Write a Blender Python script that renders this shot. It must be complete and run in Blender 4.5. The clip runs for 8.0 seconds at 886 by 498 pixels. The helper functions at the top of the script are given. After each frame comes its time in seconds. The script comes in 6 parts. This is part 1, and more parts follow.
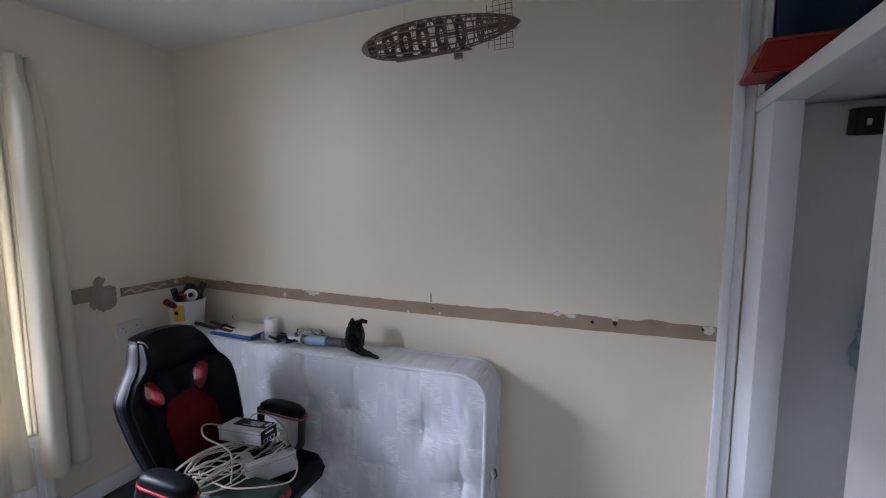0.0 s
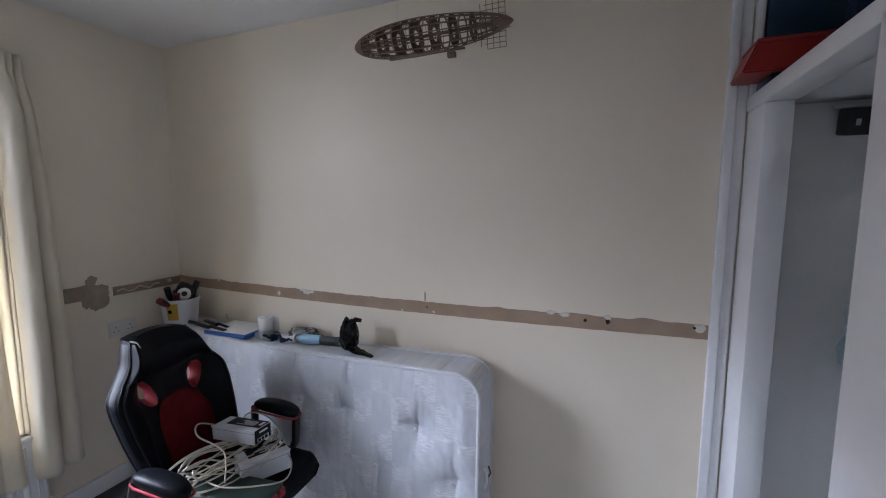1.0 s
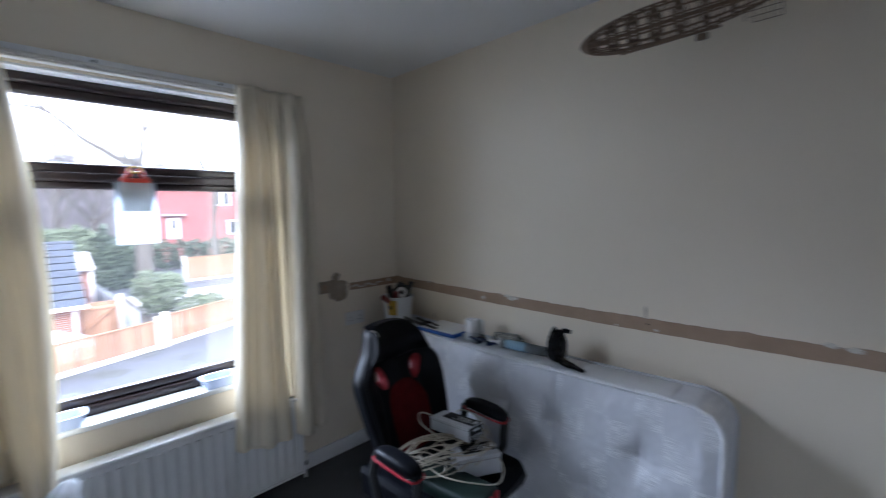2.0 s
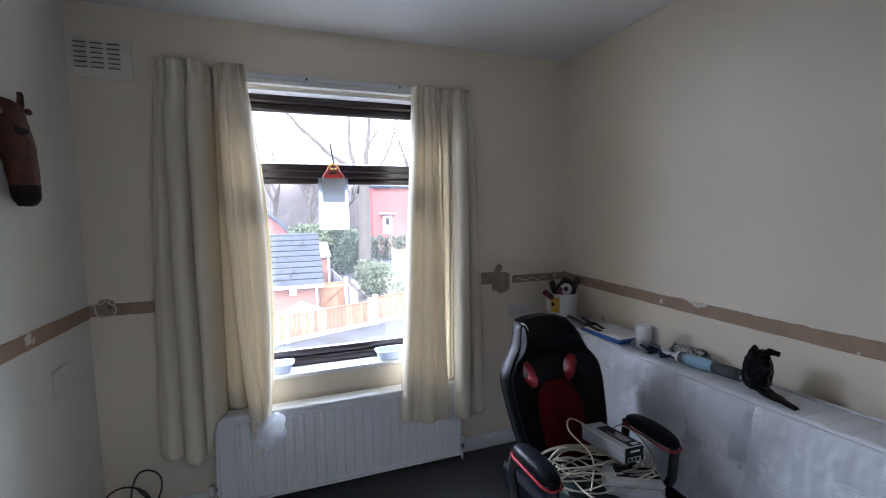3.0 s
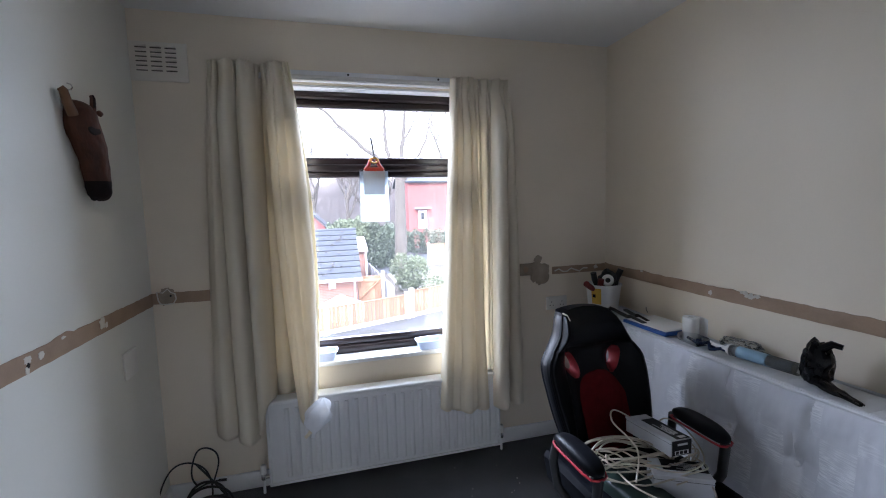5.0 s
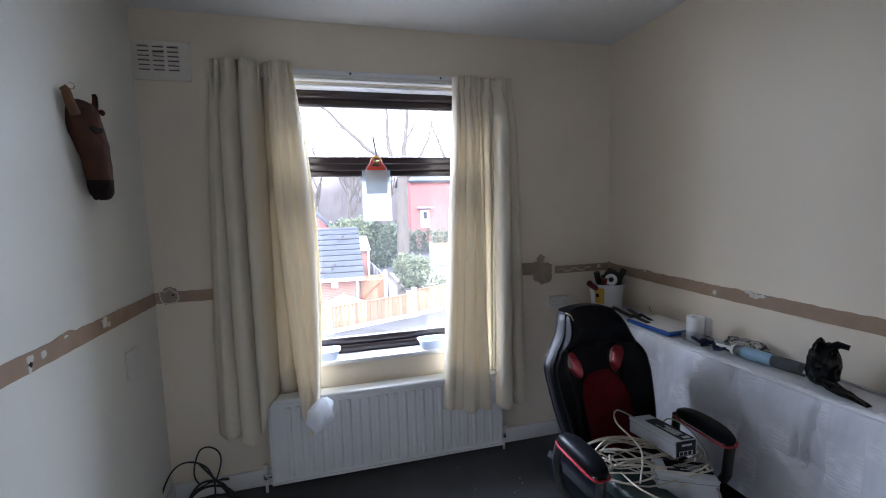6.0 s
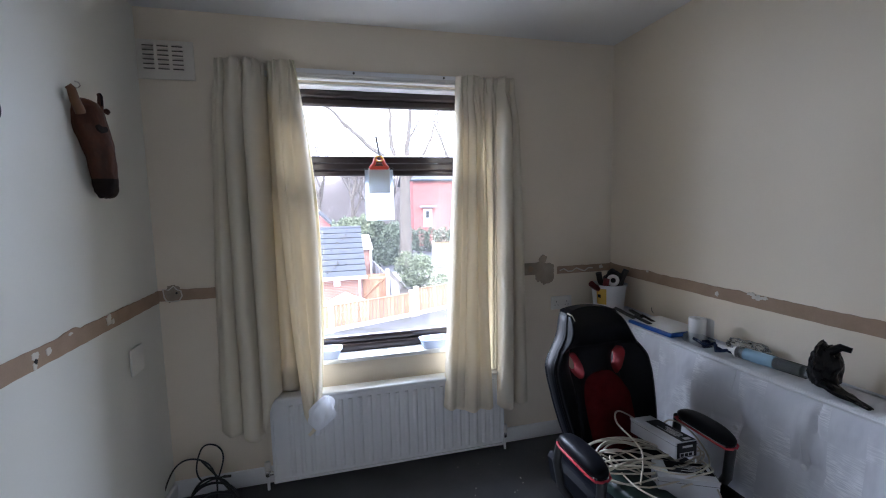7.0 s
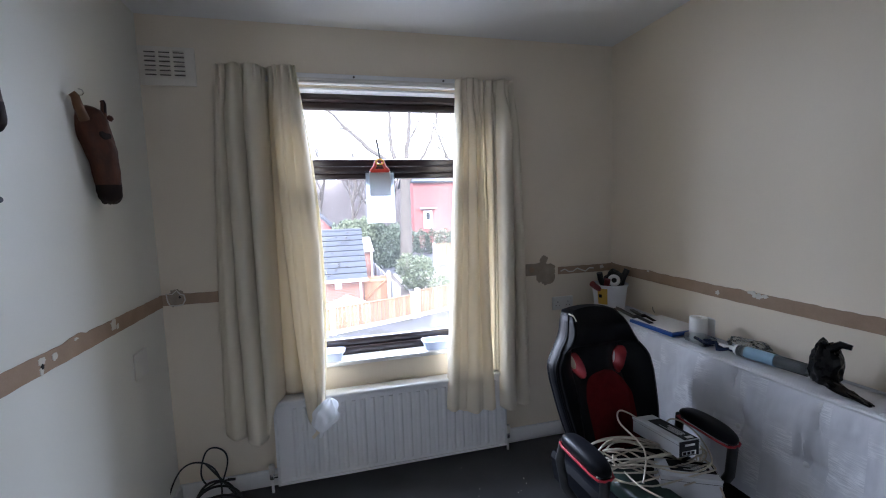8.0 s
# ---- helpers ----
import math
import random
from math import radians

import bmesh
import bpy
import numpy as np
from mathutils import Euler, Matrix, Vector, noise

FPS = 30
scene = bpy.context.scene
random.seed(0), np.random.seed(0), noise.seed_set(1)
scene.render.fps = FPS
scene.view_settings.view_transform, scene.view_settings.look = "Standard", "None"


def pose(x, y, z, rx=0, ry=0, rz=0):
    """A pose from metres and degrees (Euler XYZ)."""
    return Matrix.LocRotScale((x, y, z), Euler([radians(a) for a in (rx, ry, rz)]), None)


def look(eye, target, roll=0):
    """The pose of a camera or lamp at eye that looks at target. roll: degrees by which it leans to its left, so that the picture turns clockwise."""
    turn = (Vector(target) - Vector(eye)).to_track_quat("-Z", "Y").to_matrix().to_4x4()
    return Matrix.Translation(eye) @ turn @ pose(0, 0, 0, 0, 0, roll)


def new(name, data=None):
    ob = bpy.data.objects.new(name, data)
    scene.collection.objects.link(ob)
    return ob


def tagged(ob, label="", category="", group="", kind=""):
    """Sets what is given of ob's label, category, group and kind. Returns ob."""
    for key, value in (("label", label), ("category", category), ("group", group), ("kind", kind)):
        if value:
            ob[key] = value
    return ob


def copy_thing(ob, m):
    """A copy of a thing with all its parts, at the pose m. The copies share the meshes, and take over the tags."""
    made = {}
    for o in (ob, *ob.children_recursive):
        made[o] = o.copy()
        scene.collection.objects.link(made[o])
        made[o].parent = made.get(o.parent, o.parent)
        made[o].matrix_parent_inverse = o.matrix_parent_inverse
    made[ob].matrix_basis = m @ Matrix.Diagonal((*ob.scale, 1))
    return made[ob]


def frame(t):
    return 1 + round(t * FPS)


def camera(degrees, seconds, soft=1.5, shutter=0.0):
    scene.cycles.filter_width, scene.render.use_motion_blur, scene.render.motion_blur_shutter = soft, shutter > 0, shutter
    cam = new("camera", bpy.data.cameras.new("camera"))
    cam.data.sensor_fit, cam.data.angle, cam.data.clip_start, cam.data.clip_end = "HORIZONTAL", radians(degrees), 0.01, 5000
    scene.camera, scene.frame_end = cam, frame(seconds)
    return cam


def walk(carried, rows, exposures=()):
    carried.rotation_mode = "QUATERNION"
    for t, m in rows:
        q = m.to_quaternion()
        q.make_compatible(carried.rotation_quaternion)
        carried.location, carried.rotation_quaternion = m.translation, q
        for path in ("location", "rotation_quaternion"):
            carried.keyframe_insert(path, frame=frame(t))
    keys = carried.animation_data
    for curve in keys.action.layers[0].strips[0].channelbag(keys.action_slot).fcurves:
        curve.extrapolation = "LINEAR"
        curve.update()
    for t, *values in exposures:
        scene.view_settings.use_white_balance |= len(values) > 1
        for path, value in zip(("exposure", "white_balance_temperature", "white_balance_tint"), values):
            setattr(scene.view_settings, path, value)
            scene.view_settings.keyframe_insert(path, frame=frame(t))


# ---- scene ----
cam = camera(92.7, 8.0, 1.05, 0.5)
PATH = [
    (0, (-1.825, -2.558, 1.589), (0.006, -1.785, 1.368), -0.2),
    (0.5, (-1.824, -2.567, 1.581), (0.013, -1.805, 1.365), -0.0),
    (1, (-1.822, -2.568, 1.597), (0.015, -1.812, 1.362), -0.2),
    (1.3, (-1.827, -2.559, 1.587), (-0.007, -1.762, 1.361), -0.5),
    (1.5, (-1.844, -2.54, 1.604), (-0.092, -1.604, 1.37), -1.3),
    (1.8, (-1.859, -2.455, 1.592), (-0.301, -1.217, 1.396), -1.5),
    (2, (-1.893, -2.382, 1.582), (-0.487, -0.971, 1.401), -0.9),
    (2.1, (-1.893, -2.383, 1.57), (-0.594, -0.872, 1.402), -0.3),
    (2.2, (-1.863, -2.39, 1.562), (-0.692, -0.776, 1.399), -0.2),
    (3.3, (-1.728, -2.409, 1.521), (-1.089, -0.522, 1.346), -1.0),
    (3.5, (-1.727, -2.406, 1.516), (-1.112, -0.512, 1.333), -0.9),
    (4, (-1.737, -2.414, 1.52), (-1.164, -0.508, 1.324), -1.1),
    (4.5, (-1.76, -2.422, 1.516), (-1.225, -0.505, 1.323), -1.4),
    (6, (-1.758, -2.412, 1.512), (-1.255, -0.486, 1.316), -1.6),
    (6.5, (-1.759, -2.415, 1.515), (-1.262, -0.488, 1.313), -1.4),
    (7, (-1.758, -2.416, 1.516), (-1.266, -0.488, 1.316), -1.3),
    (7.5, (-1.767, -2.423, 1.521), (-1.277, -0.494, 1.325), -1.4),
    (8, (-1.763, -2.426, 1.519), (-1.274, -0.496, 1.326), -1.9),
]
EXPOSURES = ((0.0, 2.90, 6020, 21), (1.2, 2.90, 6020, 21), (1.6, 2.80, 5980, 20), (2.0, 2.31, 5700, 16), (3.5, 2.55, 5920, 19), (8.0, 2.55, 5920, 19))
FILL_POWER = (600.0, 26.0, 27.0)
CHAIR_TURN = 3
BOX_A = pose(-0.59, -1.14, 0.600, -4, 3, 2)
BOX_B = pose(-0.611, -1.270, 0.492, 0, 0, 62)
COIL = pose(-0.695, -1.185, 0.534, 0, 0, 0)
walk(cam, [(t, look(e, a, r)) for t, e, a, r in PATH], EXPOSURES)

# ---- world and sun: a bright overcast day ----
world = bpy.data.worlds.new("overcast_sky")
scene.world = world
world.use_nodes = True
wn, wl = world.node_tree.nodes, world.node_tree.links
sky = wn.new("ShaderNodeTexSky")
sky.sky_type, sky.sun_disc = "NISHITA", False
sky.sun_elevation, sky.sun_rotation = radians(42), radians(200)
sky.air_density, sky.dust_density = 1.0, 4.0
cloud = wn.new("ShaderNodeMixRGB")
cloud.inputs[0].default_value = 0.72
cloud.inputs[2].default_value = (11.0, 11.4, 12.3, 1)
wl.new(sky.outputs[0], cloud.inputs[1])
wl.new(cloud.outputs[0], wn["Background"].inputs[0])
wn["Background"].inputs[1].default_value = 0.15

sun = new("sun", bpy.data.lights.new("sun", "SUN"))
sun.data.energy, sun.data.angle, sun.data.color = 0.6, radians(15), (1.0, 0.95, 0.88)
sun.matrix_world = look((-6, -12, 15), (2, 10, -3))


# unseen lamps added outside the window, above and on both sides, brightening the room
def fill_lamp(name, eye, target, w, h, power, color):
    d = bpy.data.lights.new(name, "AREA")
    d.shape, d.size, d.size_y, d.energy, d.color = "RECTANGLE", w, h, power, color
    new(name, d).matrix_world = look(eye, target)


fill_lamp("fill_above", (-1.4, 4.2, 4.3), (-1.4, -1.5, 1.2), 5.0, 2.0, FILL_POWER[0], (0.74, 0.87, 1.0))
fill_lamp("fill_west", (-2.95, 0.95, 2.55), (-0.6, -1.2, 1.0), 1.1, 1.6, FILL_POWER[1], (0.76, 0.88, 1.0))
fill_lamp("fill_east", (-0.02, 0.95, 2.55), (-2.5, -1.6, 0.9), 1.1, 1.6, FILL_POWER[2], (0.74, 0.87, 1.0))


# ---- materials ----
def mat(name, color, rough=0.6, metal=0.0, vary=0.08, scale=6.0, bump=0.1, grain=90.0, spec=0.5, sheen=0.0,
        stretch=(1, 1, 1), second=None, amount=0.0, random_tint=0.0):
    """Surface with stains at a large scale, grain at a small one, and fine relief."""
    m = bpy.data.materials.new(name)
    m.use_nodes = True
    n, l = m.node_tree.nodes, m.node_tree.links
    b = n["Principled BSDF"]
    b.inputs["Roughness"].default_value, b.inputs["Metallic"].default_value = rough, metal
    b.inputs["Specular IOR Level"].default_value = spec
    if sheen:
        b.inputs["Sheen Weight"].default_value = sheen
    co = n.new("ShaderNodeTexCoord")
    mp = n.new("ShaderNodeMapping")
    mp.inputs["Scale"].default_value = stretch
    l.new(co.outputs["Object"], mp.inputs[0])
    big = n.new("ShaderNodeTexNoise")
    big.inputs["Scale"].default_value, big.inputs["Detail"].default_value = scale, 5
    fine = n.new("ShaderNodeTexNoise")
    fine.inputs["Scale"].default_value, fine.inputs["Detail"].default_value = grain, 4
    for t in (big, fine):
        l.new(mp.outputs[0], t.inputs["Vector"])
    both = n.new("ShaderNodeMath")
    both.operation = "MULTIPLY_ADD"
    l.new(fine.outputs["Fac"], both.inputs[0])
    both.inputs[1].default_value = 0.4
    l.new(big.outputs["Fac"], both.inputs[2])
    ramp = n.new("ShaderNodeMapRange")
    ramp.inputs[1].default_value, ramp.inputs[2].default_value = 0.35, 1.05
    ramp.inputs[3].default_value, ramp.inputs[4].default_value = 1 - vary, 1 + vary
    l.new(both.outputs[0], ramp.inputs[0])
    mul = n.new("ShaderNodeVectorMath")
    mul.operation = "SCALE"
    l.new(ramp.outputs[0], mul.inputs["Scale"])
    mul.inputs[0].default_value = color
    last = mul.outputs[0]
    if second:
        st = n.new("ShaderNodeTexNoise")
        st.inputs["Scale"].default_value, st.inputs["Detail"].default_value = scale * 2.3, 7
        l.new(mp.outputs[0], st.inputs["Vector"])
        mr = n.new("ShaderNodeMapRange")
        mr.inputs[1].default_value, mr.inputs[2].default_value = 0.56, 0.66
        mr.inputs[4].default_value = amount
        l.new(st.outputs["Fac"], mr.inputs[0])
        mx = n.new("ShaderNodeMixRGB")
        l.new(mr.outputs[0], mx.inputs[0])
        l.new(last, mx.inputs[1])
        mx.inputs[2].default_value = (*second, 1)
        last = mx.outputs[0]
    if random_tint:
        oi = n.new("ShaderNodeObjectInfo")
        rr = n.new("ShaderNodeMapRange")
        rr.inputs[3].default_value, rr.inputs[4].default_value = 1 - random_tint, 1 + random_tint
        l.new(oi.outputs["Random"], rr.inputs[0])
        ms = n.new("ShaderNodeVectorMath")
        ms.operation = "SCALE"
        l.new(last, ms.inputs[0])
        l.new(rr.outputs[0], ms.inputs["Scale"])
        last = ms.outputs[0]
    l.new(last, b.inputs["Base Color"])
    bp = n.new("ShaderNodeBump")
    bp.inputs["Strength"].default_value, bp.inputs["Distance"].default_value = bump, 0.004
    l.new(both.outputs[0], bp.inputs["Height"])
    l.new(bp.outputs[0], b.inputs["Normal"])
    return m


def cloth(name, color, through_light=0.35, rough=0.9, yellowing=0.90):
    """Woven fabric that lets some light through."""
    m = mat(name, color, rough, 0, 0.05, 5, 0.15, 350, 0.2)
    n, l = m.node_tree.nodes, m.node_tree.links
    b = n["Principled BSDF"]
    tr = n.new("ShaderNodeBsdfTranslucent")
    tr.inputs[0].default_value = (color[0], color[1] * (0.6 + 0.4 * yellowing), color[2] * yellowing, 1)
    mx = n.new("ShaderNodeMixShader")
    mx.inputs[0].default_value = through_light
    l.new(b.outputs[0], mx.inputs[1])
    l.new(tr.outputs[0], mx.inputs[2])
    l.new(mx.outputs[0], n["Material Output"].inputs[0])
    return m


def clear(name, tint=(1, 1, 1), rough=0.02, veil=0.0):
    """Thin clear sheet: light passes straight on, with a weak gloss."""
    m = bpy.data.materials.new(name)
    m.use_nodes = True
    n, l = m.node_tree.nodes, m.node_tree.links
    n.remove(n["Principled BSDF"])
    tr, gl, mx = n.new("ShaderNodeBsdfTransparent"), n.new("ShaderNodeBsdfGlossy"), n.new("ShaderNodeMixShader")
    tr.inputs[0].default_value, gl.inputs["Roughness"].default_value = (*tint, 1), rough
    fr = n.new("ShaderNodeFresnel")
    fr.inputs[0].default_value = 1.45
    l.new(fr.outputs[0], mx.inputs[0])
    l.new(tr.outputs[0], mx.inputs[1])
    l.new(gl.outputs[0], mx.inputs[2])
    last = mx.outputs[0]
    # thin white veil mixed in to imitate the glare over the bright view outside
    if veil:
        film, sm, mr, dm = n.new("ShaderNodeBsdfTranslucent"), n.new("ShaderNodeTexNoise"), n.new("ShaderNodeMapRange"), n.new("ShaderNodeMixShader")
        film.inputs[0].default_value = (0.9, 0.92, 0.95, 1)
        sm.inputs["Scale"].default_value, sm.inputs["Detail"].default_value = 5.0, 5
        mr.inputs[1].default_value, mr.inputs[2].default_value = 0.3, 0.7
        mr.inputs[3].default_value, mr.inputs[4].default_value = veil * 0.6, veil * 1.4
        l.new(sm.outputs["Fac"], mr.inputs[0])
        l.new(mr.outputs[0], dm.inputs[0])
        l.new(last, dm.inputs[1])
        l.new(film.outputs[0], dm.inputs[2])
        last = dm.outputs[0]
    l.new(last, n["Material Output"].inputs[0])
    return m


def brick_mat(name, brick, mortar, size):
    m = mat(name, brick, 0.85, 0, 0.15, 3, 0.3, 60)
    n, l = m.node_tree.nodes, m.node_tree.links
    b = n["Principled BSDF"]
    co = n.new("ShaderNodeTexCoord")
    mp = n.new("ShaderNodeMapping")
    mp.inputs["Rotation"].default_value = (radians(90), 0, 0)
    l.new(co.outputs["Object"], mp.inputs[0])
    t = n.new("ShaderNodeTexBrick")
    t.inputs["Color1"].default_value, t.inputs["Color2"].default_value = (*brick, 1), (brick[0] * 0.75, brick[1] * 0.7, brick[2] * 0.7, 1)
    t.inputs["Mortar"].default_value = (*mortar, 1)
    t.inputs["Scale"].default_value = 1.0
    t.inputs["Brick Width"].default_value, t.inputs["Row Height"].default_value, t.inputs["Mortar Size"].default_value = size, size / 3, size / 22
    l.new(mp.outputs[0], t.inputs["Vector"])
    l.new(t.outputs[0], b.inputs["Base Color"])
    return m


WALL = mat("magnolia_paint", (0.84, 0.745, 0.605), 0.75, 0, 0.035, 1.6, 0.12, 130, 0.3)
WINDOW_WALL = mat("magnolia_paint_old", (0.83, 0.74, 0.605), 0.75, 0, 0.05, 2.2, 0.14, 120, 0.3)
LEFT_PAINT = mat("pale_satin_paint", (0.79, 0.775, 0.70), 0.5, 0, 0.03, 1.6, 0.08, 130, 0.4)
CEILING = mat("ceiling_white", (0.82, 0.81, 0.79), 0.9, 0, 0.03, 1.5, 0.15, 70, 0.2)
GLOSS = mat("white_gloss_paint", (0.82, 0.82, 0.82), 0.32, 0, 0.04, 5, 0.12, 40)
CUPBOARD = mat("cupboard_white", (0.80, 0.80, 0.78), 0.6, 0, 0.06, 3, 0.12, 70)
CARPET = mat("charcoal_carpet", (0.046, 0.047, 0.051), 0.95, 0, 0.35, 5, 0.9, 420, 0.1, 0.3)
PLASTER = mat("bare_brown_plaster", (0.40, 0.285, 0.20), 0.9, 0, 0.16, 9, 0.5, 150, 0.15)
GREYPATCH = mat("bare_grey_plaster", (0.36, 0.30, 0.23), 0.9, 0, 0.25, 16, 0.6, 150, 0.15)
FILLER = mat("white_filler", (0.70, 0.66, 0.58), 0.85, 0, 0.1, 30, 0.5, 200, 0.2)
# near-black colour that stands in for the shade inside holes and gaps
DARKHOLE = mat("recess_shade", (0.02, 0.018, 0.016), 0.9)
BROWNFRAME = mat("dark_brown_upvc", (0.030, 0.020, 0.020), 0.28, 0, 0.2, 3, 0.05, 60)
SILLWHITE = mat("white_sill", (0.84, 0.84, 0.83), 0.35, 0, 0.03, 4, 0.06, 60)
RADWHITE = mat("radiator_enamel", (0.80, 0.80, 0.80), 0.35, 0, 0.04, 4, 0.05, 50)
CHROME = mat("chrome", (0.6, 0.6, 0.6), 0.25, 1.0, 0.05)
CURTAIN = cloth("cream_curtain", (0.84, 0.765, 0.62), 0.15, 0.9, 0.94)
LINING = cloth("yellowed_lining", (0.74, 0.68, 0.50), 0.35)
WHITECLOTH = cloth("white_cotton", (0.88, 0.89, 0.91), 0.55, 0.9, 1.0)
GLASS = clear("window_glass", veil=0.0045)
CLEARPLASTIC = clear("clear_plastic", (0.86, 0.90, 0.93), 0.1)
CARD = cloth("white_card", (0.85, 0.86, 0.87), 0.5, 0.9, 1.0)
ORANGE = mat("orange_red_plastic", (0.60, 0.06, 0.03), 0.4)
LEATHER = mat("black_faux_leather", (0.0045, 0.005, 0.007), 0.40, 0, 0.25, 10, 0.3, 260, 0.10)
GUSSET = mat("black_edge_highlight", (0.006, 0.007, 0.010), 0.42, 0, 0.25, 10, 0.3, 260, 0.30)
REDMESH = mat("red_mesh_fabric", (0.085, 0.006, 0.008), 0.9, 0, 0.25, 30, 0.6, 500, 0.1)
REDTRIM = mat("red_faux_leather", (0.36, 0.014, 0.026), 0.42, 0, 0.15, 12, 0.2, 220)
MAROON = mat("maroon_grip_plastic", (0.16, 0.018, 0.02), 0.45, 0, 0.15, 12, 0.2, 220)
REDLINER = mat("bright_red_lining", (0.24, 0.010, 0.016), 0.6, 0, 0.1, 20, 0.2, 300)
BLACKPLASTIC = mat("black_plastic", (0.016, 0.016, 0.017), 0.45, 0, 0.2, 12, 0.1, 200)
BLACKBAG = mat("black_plastic_bag", (0.003, 0.003, 0.0035), 0.22, 0, 0.2, 20, 0.35, 45, 0.22)
TICKING = mat("white_damask_ticking", (0.62, 0.63, 0.67), 0.5, 0, 0.08, 9, 0.8, 34, 0.6, 0.15, (1, 1, 0.45))
def damask(m):
    """Woven satin blocks in the ticking: glossier, with highlights painted as fine cross streaks."""
    n, l = m.node_tree.nodes, m.node_tree.links
    b = n["Principled BSDF"]
    co = n.new("ShaderNodeTexCoord")

    def mapped(scale, kind):
        mp, t = n.new("ShaderNodeMapping"), n.new(kind)
        mp.inputs["Scale"].default_value = scale
        mp.inputs["Location"].default_value = (0.5, 0.13, 0.29)
        l.new(co.outputs["Object"], mp.inputs[0])
        l.new(mp.outputs[0], t.inputs["Vector"])
        t.inputs["Scale"].default_value = 1.0
        return t

    blocks, highlight_streak, wear = mapped((0.001, 9.6, 6.4), "ShaderNodeTexChecker"), mapped((6, 26, 300), "ShaderNodeTexNoise"), mapped((5, 7, 7), "ShaderNodeTexNoise")
    sr, wr = n.new("ShaderNodeMapRange"), n.new("ShaderNodeMapRange")
    sr.inputs[1].default_value, sr.inputs[2].default_value = 0.42, 0.62
    wr.inputs[1].default_value, wr.inputs[2].default_value = 0.42, 0.62
    l.new(highlight_streak.outputs["Fac"], sr.inputs[0])
    l.new(wear.outputs["Fac"], wr.inputs[0])
    m1, m2 = n.new("ShaderNodeMath"), n.new("ShaderNodeMath")
    m1.operation = m2.operation = "MULTIPLY"
    l.new(blocks.outputs["Fac"], m1.inputs[0])
    l.new(wr.outputs[0], m1.inputs[1])
    l.new(m1.outputs[0], m2.inputs[0])
    l.new(sr.outputs[0], m2.inputs[1])
    rr, mx = n.new("ShaderNodeMapRange"), n.new("ShaderNodeMixRGB")
    rr.inputs[3].default_value, rr.inputs[4].default_value = 0.52, 0.22
    l.new(m2.outputs[0], rr.inputs[0])
    l.new(rr.outputs[0], b.inputs["Roughness"])
    amt = n.new("ShaderNodeMath")
    amt.operation = "MULTIPLY"
    amt.inputs[1].default_value = 0.95
    l.new(m2.outputs[0], amt.inputs[0])
    l.new(amt.outputs[0], mx.inputs[0])
    l.new(b.inputs["Base Color"].links[0].from_socket, mx.inputs[1])
    mx.inputs[2].default_value = (0.88, 0.89, 0.91, 1)
    l.new(mx.outputs[0], b.inputs["Base Color"])


TICKEDGE = mat("white_quilted_border", (0.70, 0.705, 0.72), 0.6, 0, 0.07, 9, 0.4, 130)
damask(TICKING)
CARTON = mat("white_carton", (0.52, 0.53, 0.55), 0.5, 0, 0.06, 12, 0.08, 120)
GREYLABEL = mat("black_print", (0.012, 0.012, 0.014), 0.5, spec=0.15)
PRINTWHITE = mat("white_print", (0.66, 0.66, 0.66), 0.5)
CABLE = mat("cream_cable", (0.47, 0.42, 0.335), 0.5, 0, 0.06, 20, 0.05, 90)
GREENCASE = mat("dark_green_plastic", (0.007, 0.022, 0.017), 0.45, 0, 0.15, 10, 0.1, 90)
WOODKIT = mat("brown_laser_cut_ply", (0.20, 0.133, 0.090), 0.7, 0, 0.25, 30, 0.3, 160)
CARVED = mat("carved_red_brown_wood", (0.080, 0.023, 0.009), 0.5, 0, 0.6, 24, 1.0, 110, 0.4, 0, (1, 1, 0.4), (0.07, 0.025, 0.014), 0.6)
DARKWOOD = mat("dark_stained_wood", (0.014, 0.006, 0.005), 0.6, 0, 0.3, 20, 0.5, 90, 0.2)
OCHREWOOD = mat("ochre_wood", (0.14, 0.062, 0.022), 0.55, 0, 0.2, 20, 0.5, 90)
BUCKET = mat("white_bucket_plastic", (0.68, 0.69, 0.70), 0.4, 0, 0.05, 10, 0.08, 60)
YELLOW = mat("yellow_label", (0.60, 0.36, 0.04), 0.5, 0, 0.1, 30)
BLUE = mat("blue_plastic", (0.015, 0.09, 0.36), 0.35, 0, 0.1, 10)
PAPER = mat("white_paper", (0.80, 0.79, 0.77), 0.85, 0, 0.03, 20, 0.15, 150)
TOOLSTEEL = mat("dull_tool_steel", (0.10, 0.10, 0.10), 0.45, 0.8, 0.2, 20)
PUTTY = mat("grey_putty", (0.34, 0.35, 0.35), 0.5, 0, 0.15, 14)
SEALANT = mat("pale_blue_label", (0.26, 0.42, 0.54), 0.4, 0, 0.06, 14)
NAVY = mat("navy_fabric", (0.012, 0.022, 0.06), 0.8, 0, 0.25, 16, 0.5, 200, 0.2)
DARKBLUE = mat("dark_blue_plastic", (0.010, 0.035, 0.075), 0.4, 0, 0.2, 6)
REDBOX = mat("red_plastic", (0.36, 0.028, 0.020), 0.38, 0, 0.1, 6, 0.06, 60)
PALEBLUE = cloth("pale_blue_bag", (0.52, 0.66, 0.70), 0.3)
SOCKET = mat("white_moulded_plastic", (0.74, 0.72, 0.67), 0.35, 0, 0.03, 10)
VENT = mat("painted_plaster_vent", (0.78, 0.73, 0.64), 0.7, 0, 0.05, 8, 0.1, 120)
VENTSLOT = mat("vent_slot_shade", (0.15, 0.13, 0.11), 0.9)
